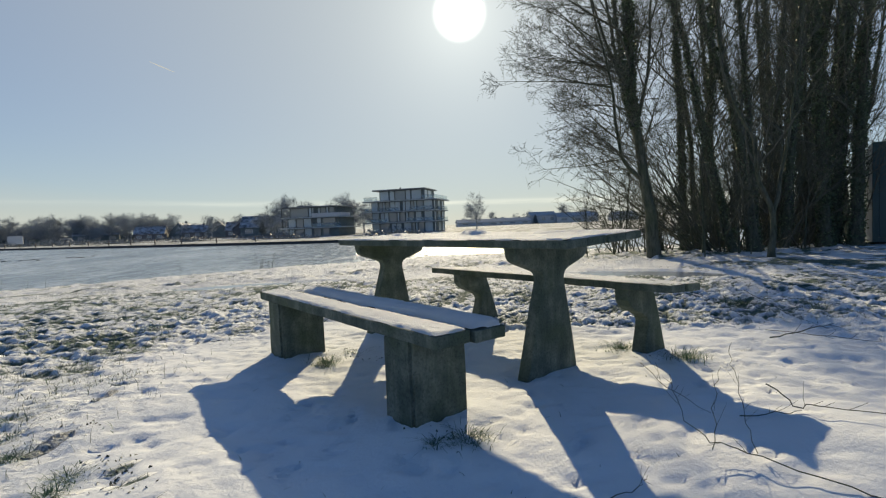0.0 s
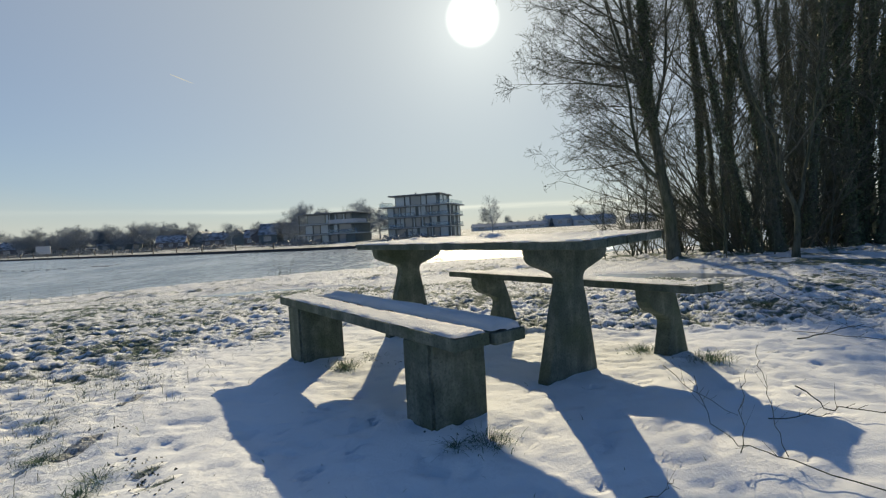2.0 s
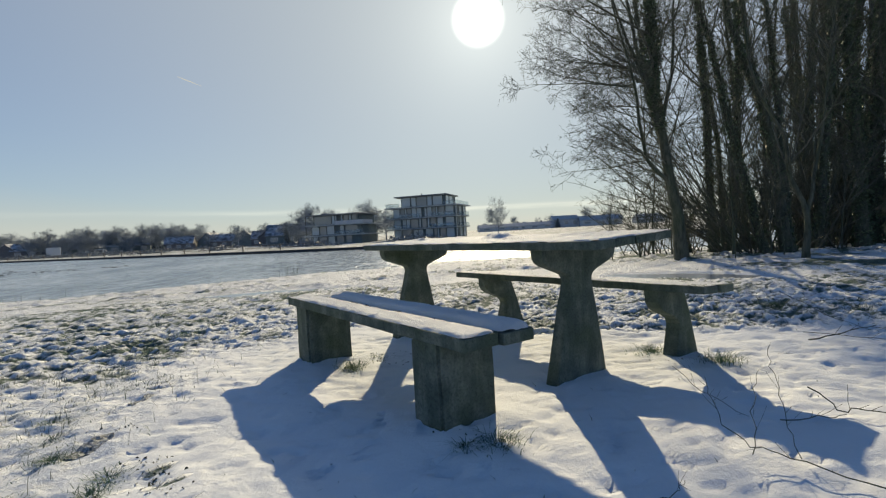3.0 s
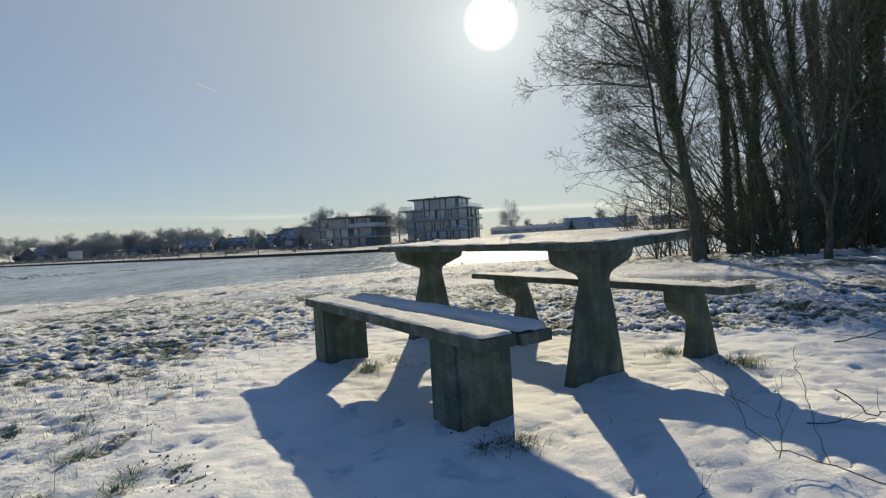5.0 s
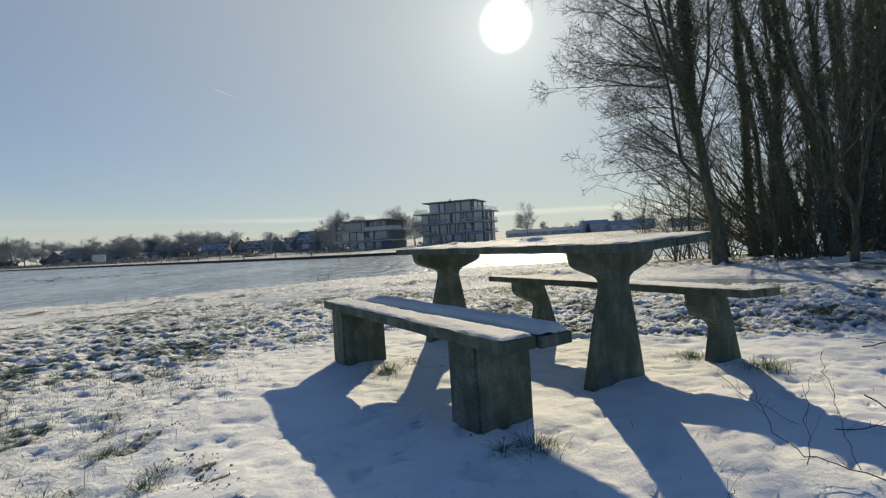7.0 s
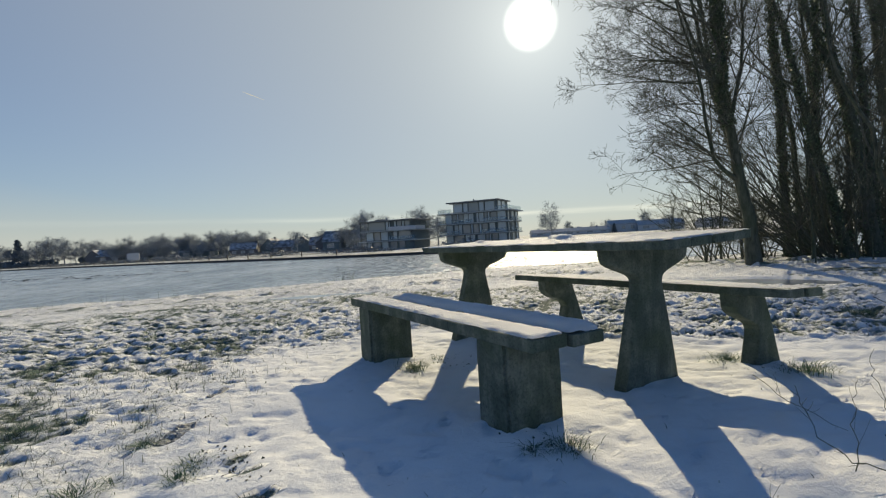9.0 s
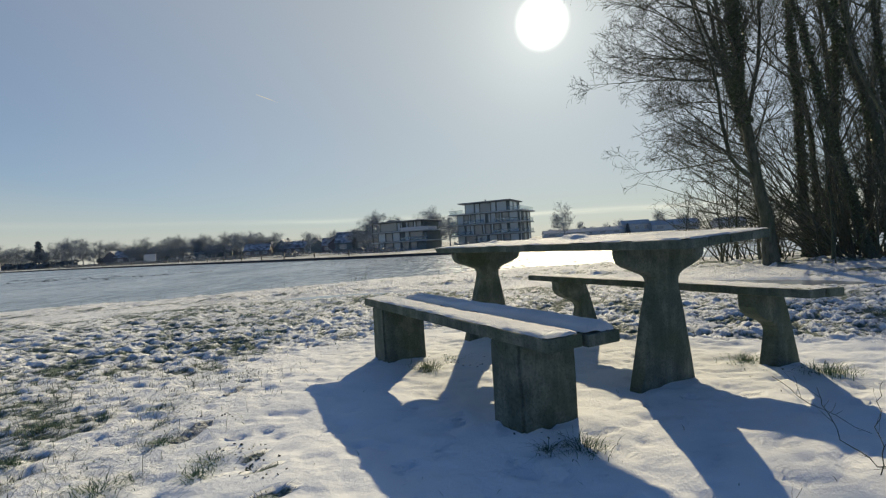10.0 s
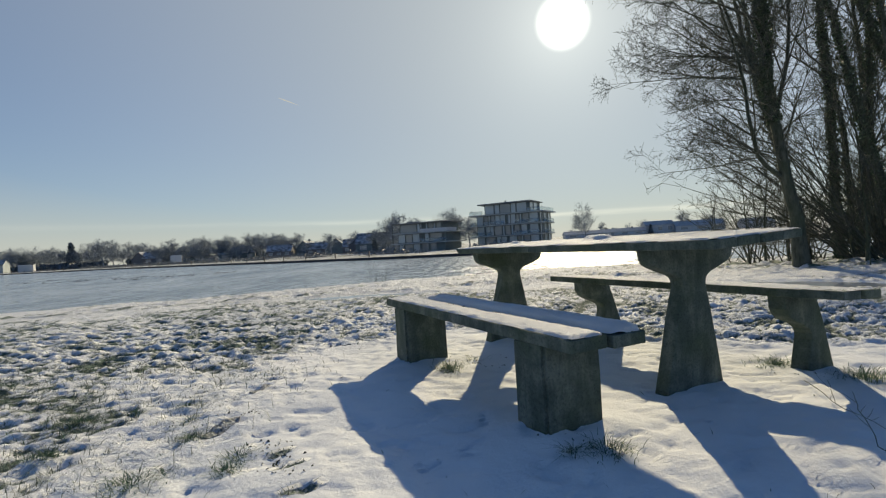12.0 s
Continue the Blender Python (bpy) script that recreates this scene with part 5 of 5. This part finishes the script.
def conifer(x, y, h, seed, label="dark evergreen conifer on the far shore"):
    rng = np.random.default_rng(seed)
    trunk, crown = Tubes(), Tubes()
    trunk.tube([(0, 0, 0), (0, 0, h * 0.5), (0, 0, h)], [0.02 * h, 0.013 * h, 0.003 * h], 7)
    for i in range(95):
        z = h * (0.08 + 0.9 * (i / 95))
        reach = 0.27 * h * (1 - z / h) ** 0.8 * rng.uniform(0.6, 1.15)
        a = rng.uniform(0, 6.28)
        q = wander(rng, (0, 0, z), (math.cos(a), math.sin(a), -0.1), reach + 0.15, 4, 0.06, np.array((0, 0, 0.02)))
        for s in (0.25, 0.45, 0.65, 0.85, 1.0):
            p, w = along(q, s)
            for _ in range(3):
                u = unit(rng.normal(0, 1, 3))
                crown.quad(p + rng.normal(0, 0.02 * h, 3), u * 0.034 * h, unit(np.cross(u, rng.normal(0, 1, 3))) * 0.018 * h)
    tree = thing("tree", label, "tree", pose(x, y, BANK_Z), "far conifers")
    for nm, tb, mt in (("trunk", trunk, M_BARK), ("crown", crown, M_HAZED_LEAF)):
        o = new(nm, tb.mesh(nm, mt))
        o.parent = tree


conifer(-345, 305, 20, 61)
conifer(-54, 160, 5.4, 62)
conifer(78, 325, 6.5, 63)
conifer(50, 322, 6.0, 64)
conifer(108, 332, 6.0, 65)

# low dark hedges and garden bushes behind the far quay
hedge = Tubes()
hr = np.random.default_rng(77)
for (x0, y0), (x1, y1) in zip(QUAY[1:6], QUAY[2:7]):
    n = int(math.hypot(x1 - x0, y1 - y0) * 14)
    for _ in range(n):
        k = hr.uniform(0, 1)
        x, y = x0 + (x1 - x0) * k, y0 + (y1 - y0) * k + hr.choice((20, 20, 48)) + hr.uniform(0, 6)
        if value_noise(np.array([x * 0.06]), np.array([y * 0.06]), 5)[0] < 0.22:
            continue
        hh = 0.5 + 1.7 * float(value_noise(np.array([x * 0.13]), np.array([y * 0.13]), 6)[0]) * hr.uniform(0.5, 1.1)
        for _ in range(3):
            u = unit(hr.normal(0, 1, 3))
            hedge.quad(np.array((x + hr.normal(0, 0.3), y, BANK_Z + hr.uniform(0, hh))), u * 0.20, unit(np.cross(u, hr.normal(0, 1, 3))) * 0.12)
for (x0, y0), (x1, y1), tall_ in (((-520, 318), (-300, 288), 4.6), ((-300, 312), (-130, 268), 5.2), ((-130, 252), (-52, 196), 3.4)):
    for _ in range(int(math.hypot(x1 - x0, y1 - y0) * 40)):
        k = hr.uniform(0, 1)
        x, y = x0 + (x1 - x0) * k, y0 + (y1 - y0) * k + hr.uniform(-5, 5)
        hh = tall_ * (0.35 + 0.9 * float(value_noise(np.array([x * 0.09]), np.array([y * 0.09]), 9)[0]))
        u = unit(hr.normal(0, 1, 3))
        hedge.quad(np.array((x, y, BANK_Z + hh * hr.uniform(0, 1) ** 0.8)), u * 0.75, unit(np.cross(u, hr.normal(0, 1, 3))) * 0.5)
tagged(new("hedge", hedge.mesh("hedge", M_HAZED_LEAF)), "low dark hedges and garden bushes along the far shore", "hedge", kind="stuff")

# white boards and frames on the far lawn
board = thing("white_board", "white panel on short legs standing on the far bank", "panel", pose(-170, 203, BANK_Z + 0.05, 0, 0, 20), "white things on the far lawn")
part("panel", box_bm(-2.6, 2.6, -0.15, 0.15, 0.8, 4.2, 0.03), M_WHITE, board)
for x in (-2.3, 2.3):
    part("leg", box_bm(x - 0.12, x + 0.12, -0.12, 0.12, -0.2, 0.8), M_WHITE, board)
frame_thing = thing("goal_frame", "white slanting metal frame on the far bank", "frame", pose(-139, 187, BANK_Z + 0.05, 0, 0, 25), "white things on the far lawn")
for x0, z0, x1, z1 in ((-4.6, 0, -3.8, 2.2), (-3.8, 2.2, -2.9, 0), (-1.6, 0, -0.8, 2.2), (-0.8, 2.2, 2.2, 2.2), (1.0, 0, 2.2, 2.3), (2.2, 2.3, 4.2, 0)):
    tb = Tubes()
    tb.tube([(x0, 0, z0), ((x0 + x1) / 2, 0, (z0 + z1) / 2), (x1, 0, z1)], [0.14] * 3, 6)
    o = new("bar", tb.mesh("bar", M_WHITE))
    o.parent = frame_thing
cabin = thing("cabin", "pale boarded cabin standing on the far bank", "cabin", pose(-270, 212, BANK_Z + 0.05, 0, 0, 30), "white things on the far lawn")
part("body", box_bm(-3.4, 3.4, -1.4, 1.4, 0.2, 4.0, 0.04), M_WHITE, cabin)
part("roof", box_bm(-3.6, 3.6, -1.6, 1.6, 4.0, 4.2), M_SNOW, cabin)
part("brace", box_bm(3.4, 6.2, -0.1, 0.1, 0.2, 0.6), M_WHITE, cabin)
fence = thing("fence", "thin timber post fence along the far quay", "fence")
post_me = mesh_of("post", np.array([(sx * 0.09, sy * 0.09, z) for z in (-0.3, 1.15) for sx, sy in ((-1, -1), (1, -1), (1, 1), (-1, 1))]),
                  np.array([[0, 1, 5, 4], [1, 2, 6, 5], [2, 3, 7, 6], [3, 0, 4, 7], [4, 5, 6, 7], [3, 2, 1, 0]]), M_POST)
for (x0, y0), (x1, y1) in zip(QUAY[1:5], QUAY[2:6]):
    n = int(math.hypot(x1 - x0, y1 - y0) / 9)
    for i in range(n):
        o = new("post", post_me)
        o.parent = fence
        o.location = (x0 + (x1 - x0) * i / n, y0 + (y1 - y0) * i / n + 3.0, BANK_Z + 0.03)
    tb = Tubes()
    for z in (0.55, 1.0):
        tb.tube([(x0, y0 + 3.0, BANK_Z + z), ((x0 + x1) / 2, (y0 + y1) / 2 + 3.0, BANK_Z + z), (x1, y1 + 3.0, BANK_Z + z)], [0.035] * 3, 4)
    o = new("rail", tb.mesh("rail", M_POST))
    o.parent = fence

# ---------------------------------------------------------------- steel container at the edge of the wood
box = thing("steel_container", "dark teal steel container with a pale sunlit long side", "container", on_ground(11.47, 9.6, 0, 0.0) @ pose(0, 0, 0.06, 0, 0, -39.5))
CW, CD, CH = 2.44, 6.06, 2.52
part("body", box_bm(0.05, CW - 0.05, 0.06, CD - 0.05, 0.12, CH - 0.03), M_STEEL, box)
for x in (0.0, CW - 0.12):
    for y in (0.0, CD - 0.12):
        part("corner_post", box_bm(x, x + 0.12, y, y + 0.12, 0.0, CH, 0.008), M_STEEL, box)
for z in (0.0, CH - 0.12):
    part("end_rail", box_bm(0.12, CW - 0.12, 0.005, 0.10, z, z + 0.12, 0.006), M_STEEL, box)
    part("side_rail", box_bm(0.005, 0.10, 0.12, CD - 0.12, z, z + 0.12, 0.006), M_SHEEN_SIDE, box)
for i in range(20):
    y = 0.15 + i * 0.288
    part("side_panel", box_bm(0.012, 0.05, y, y + 0.20, 0.12, CH - 0.12, 0.01, 1), M_SHEEN_SIDE, box)
for x0 in (0.13, CW / 2 + 0.005):
    leaf = part("door", box_bm(x0, x0 + CW / 2 - 0.135, 0.025, 0.06, 0.13, CH - 0.13, 0.006), M_STEEL, box)
    for dx in (0.3, 0.78):
        part("locking_bar", box_bm(x0 + dx, x0 + dx + 0.035, -0.015, 0.02, 0.06, CH - 0.06, 0.008), M_STEEL, leaf)


# ---------------------------------------------------------------- grass, stalks and twigs in the snow
def blades(rng, mesh, x, y, z, n, reach, h, lean=0.5, wide=0.0022):
    """Grass blades that bow outwards, each in three short pieces."""
    for _ in range(n):
        a, r = rng.uniform(0, 6.28), reach * abs(rng.normal(0, 0.5))
        p = np.array((x + r * math.cos(a), y + r * math.sin(a), z))
        hh = h * rng.uniform(0.3, 1.35)
        b = a + rng.normal(0, 0.9)
        out = np.array((math.cos(b), math.sin(b), 0)) * lean * rng.uniform(0.15, 1.5)
        s = np.array((-math.sin(b), math.cos(b), 0)) * wide * rng.uniform(0.6, 1.4)
        q = [p, p + np.array((0, 0, hh * 0.5)) + out * hh * 0.2, p + np.array((0, 0, hh * 0.82)) + out * hh * 0.6, p + np.array((0, 0, hh * rng.uniform(0.6, 1.0))) + out * hh * 1.15]
        w = (1.0, 0.85, 0.6, 0.12)
        for i in range(3):
            mesh.cards.append((q[i] - s * w[i], q[i] + s * w[i], q[i + 1] + s * w[i + 1], q[i + 1] - s * w[i + 1]))


TUFTS = ((-0.55, 0.98, 0.10, 150, 0.11), (0.24, -0.17, 0.10, 110, 0.08), (1.34, 0.985, 0.13, 170, 0.09), (1.60, 0.70, 0.13, 150, 0.11),
         (-1.83, 0.23, 0.08, 80, 0.07), (-1.51, -0.15, 0.09, 130, 0.07), (-1.17, -0.32, 0.09, 120, 0.065), (-1.15, -0.44, 0.05, 80, 0.06), (-2.02, -0.37, 0.06, 90, 0.075),
         (-2.28, 0.02, 0.09, 110, 0.08), (-2.08, 0.15, 0.05, 70, 0.06), (-1.45, -0.54, 0.12, 130, 0.08), (-1.40, -0.44, 0.06, 50, 0.06), (-1.67, 0.04, 0.05, 50, 0.06),
         (-3.55, 0.63, 0.14, 130, 0.10), (-0.43, 1.26, 0.10, 50, 0.06), (0.11, -0.20, 0.05, 40, 0.09), (-2.34, 2.85, 0.12, 90, 0.08),
         (2.95, 2.2, 0.15, 130, 0.12), (3.45, 1.9, 0.2, 150, 0.13), (-3.0, 2.6, 0.14, 120, 0.10), (-2.35, 2.3, 0.14, 110, 0.10), (-3.3, 3.6, 0.16, 120, 0.10))
for i, (x, y, r, n, h) in enumerate(TUFTS):
    rng = np.random.default_rng(100 + i)
    t = Tubes()
    blades(rng, t, 0, 0, -0.012, int(n * 2.2), r * 0.95, h * 0.44, 1.6, 0.0014)
    ob = new("grass_tuft", t.mesh("grass_tuft", M_GRASS))
    ob.matrix_basis = pose(x, y, ground_z(x, y))
    tagged(ob, "green winter grass tuft poking through the snow", "grass tuft", "grass tufts", "stuff")

# scattered blades where the grass shows through
rng = np.random.default_rng(7)


def scatter(n, mat, name, label, seed, tall, least=0.0012, x_max=99.0, y_max=99.0, thin=1.0):
    r = np.random.default_rng(seed)
    th = r.uniform(-0.95, 0.95, n)
    d = 1.3 + 8.5 * r.uniform(0, 1, n) ** 1.15
    x, y = np.sin(th) * d, -2 + np.cos(th) * d
    z, b = bare_and_height(x, y)
    keep = r.uniform(0, 1, n) < np.clip((b - 0.27) * 1.9, least, 1.0)
    keep = keep & (x < x_max) & (y < y_max)
    x, y, z, d = x[keep], y[keep], z[keep], d[keep]
    m = len(x)
    h = tall * r.uniform(0.5, 1.5, m) * np.clip(1.1 - 0.06 * d, 0.55, 1)
    w = thin * (0.0010 + 0.00030 * d) * r.uniform(0.7, 1.3, m)
    a, lean = r.uniform(0, 6.28, m), r.uniform(0.3, 1.9, m)
    o = np.stack([np.cos(a), np.sin(a), 0 * a], -1)
    s = np.stack([-np.sin(a), np.cos(a), 0 * a], -1) * w[:, None]
    up = np.array([0, 0, 1.0])
    p = np.stack([x, y, z - 0.008], -1)
    q = p + up * (h * 0.6)[:, None] + o * (h * lean * 0.3)[:, None]
    t = p + up * (h * 0.95)[:, None] + o * (h * lean)[:, None]
    v = np.stack([p - s, p + s, q + s * 0.8, q - s * 0.8, t + s * 0.2, t - s * 0.2], 1).reshape(-1, 3)
    f = (np.array([[0, 1, 2, 3], [3, 2, 4, 5]])[None] + (np.arange(m) * 6)[:, None, None]).reshape(-1, 4)
    tagged(new(name, mesh_of(name, v, f, mat)), label, "grass", kind="stuff")


scatter(90000, M_GRASS, "grass", "short green grass blades showing through snow", 71, 0.017)
scatter(110000, M_STRAW, "dry_grass", "dry straw-coloured grass blades in the snow", 72, 0.021)
scatter(20000, M_GRASS, "grass", "long thin grass blades arching out of smooth snow", 73, 0.040, 0.03, -1.0)
scatter(90000, M_STRAW, "dry_grass", "thin dark grass stalks standing out of the snow", 74, 0.052, 0.045, -1.25, 1.3, 0.55)

# dark leaf crumbs lying in the snow
lt = Tubes()
for cx, cy, n, sp in ((-1.06, -0.22, 40, 0.07), (-0.98, -0.34, 40, 0.06), (-0.86, -0.46, 30, 0.07), (-0.45, 1.28, 40, 0.12), (-0.25, 1.05, 30, 0.12), (0.2, -0.14, 30, 0.10), (1.5, 0.75, 30, 0.12), (-1.45, 0.1, 25, 0.06)):
    for _ in range(n // 2):
        x, y = cx + rng.normal(0, sp), cy + rng.normal(0, sp * 0.6)
        u = unit(rng.normal(0, 1, 3) * np.array((1, 1, 0.6)))
        lt.quad(np.array((x, y, ground_z(x, y) + 0.0015)), u * rng.uniform(0.002, 0.006), unit(np.cross(u, rng.normal(0, 0.7, 3) + np.array((0, 0, 1.0)))) * rng.uniform(0.002, 0.006))
tagged(new("leaf_litter", lt.mesh("leaf_litter", M_BARK)), "dark dead leaf crumbs lying in the snow", "leaves", kind="stuff")

# tall dry stalks on the shore
st = Tubes()
for i in range(70):
    k = rng.uniform(-20, 2)
    y = float(np.interp(k, SHORE_X, SHORE_Y)) - rng.uniform(0.2, 3.5)
    if i < 14:
        k, y = -8.6 + rng.normal(0, 0.25), 24.0 + rng.normal(0, 0.4)
    z = ground_z(k, y)
    hh = rng.uniform(0.25, 0.6) * (1.9 if i < 14 else 1.0)
    st.tube(wander(rng, (k, y, z - 0.05), (rng.normal(0, 0.12), 0, 1), hh, 3, 0.06, np.array((0, 0, 0))), [0.010, 0.008, 0.006, 0.004], 3)
tagged(new("dry_stalks", st.mesh("dry_stalks", M_STRAW)), "thin dry stalks along the water's edge", "stalks", kind="stuff")


def fallen_branch(label, runs, seed):
    """A bare branch lying in the snow: runs of (points, thickness)."""
    rng = np.random.default_rng(seed)
    t = Tubes()
    for pts, r in runs:
        q = []
        for (x0, y0, h0), (x1, y1, h1) in zip(pts, pts[1:]):
            for s in np.linspace(0, 1, 5)[:-1]:
                x, y = x0 + (x1 - x0) * s, y0 + (y1 - y0) * s
                q.append((x + rng.normal(0, 0.004), y + rng.normal(0, 0.004), ground_z(x, y) + h0 + (h1 - h0) * s))
        x, y, h = pts[-1]
        q.append((x, y, ground_z(x, y) + h))
        r = r * 0.42
        t.tube(q, np.linspace(r, r * 0.45, len(q)), 6)
        for _ in range(len(q) // 3):
            p, w = along(np.array(q), rng.uniform(0.2, 0.95))
            d = side_way(rng, w, 0.7, np.array((0, 0, 0.8)))
            t.tube(wander(rng, p, d, rng.uniform(0.03, 0.10), 3, 0.1, np.array((0, 0, 0.02))), [r * 0.4, r * 0.35, r * 0.3, r * 0.2], 4)
    ob = new("fallen_branch", t.mesh("fallen_branch", M_TWIG))
    tagged(ob, label, "branch", "fallen branches")


fallen_branch("forked bare twig arching up out of the snow", [
    (((1.36, -0.74, 0.0), (1.24, -0.65, 0.02), (1.12, -0.51, 0.03), (1.04, -0.45, 0.05), (1.00, -0.36, 0.09), (1.03, -0.22, 0.14), (1.06, -0.14, 0.17)), 0.0055),
    (((1.16, -0.50, 0.02), (1.18, -0.42, 0.10), (1.21, -0.34, 0.18), (1.22, -0.28, 0.25), (1.24, -0.25, 0.30)), 0.0035),
    (((1.04, -0.46, 0.03), (1.11, -0.36, 0.08), (1.19, -0.24, 0.14), (1.27, -0.14, 0.19)), 0.0038)], 1)
fallen_branch("thin bare twig lying in the shadow on snow", [(((1.28, 0.60, 0.03), (1.20, 0.16, 0.02), (1.21, -0.17, 0.01)), 0.0045), (((1.22, 0.25, 0.02), (1.22, 0.30, 0.10)), 0.0028)], 2)
fallen_branch("bare fallen branch lying on the snow", [(((1.30, -0.19, 0.01), (1.45, -0.22, 0.02), (1.55, -0.21, 0.02)), 0.006), (((1.50, -0.10, 0.10), (1.56, -0.16, 0.03), (1.64, -0.19, 0.03), (1.80, -0.25, 0.03), (2.2, -0.34, 0.02)), 0.007)], 3)
fallen_branch("bare fallen branch lying on rough snow", [(((2.29, 0.94, 0.05), (2.56, 1.01, 0.06), (2.85, 1.10, 0.08)), 0.011), (((2.45, 1.2, 0.03), (2.6, 0.95, 0.05), (2.9, 0.8, 0.02)), 0.006), (((2.5, 1.5, 0.28), (2.62, 1.2, 0.12), (2.75, 1.02, 0.06)), 0.005)], 4)
fallen_branch("short broken stick lying on the snow", [(((0.62, -0.62, 0.005), (0.72, -0.60, 0.015), (0.76, -0.57, 0.03)), 0.004)], 5)

# short condensation trail high in the sky
t = Tubes()
a, b = np.array((-0.4534, 0.8400, 0.2980)) * 3200, np.array((-0.4220, 0.8604, 0.2856)) * 3200
t.tube([a + (b - a) * k for k in (0, 0.25, 0.5, 0.75, 1.0)], [1.2, 2.4, 2.6, 1.6, 0.5], 5)
tagged(new("condensation_trail", t.mesh("condensation_trail", M_TRAIL)), "short white condensation trail high in the sky", "sky", kind="structure")
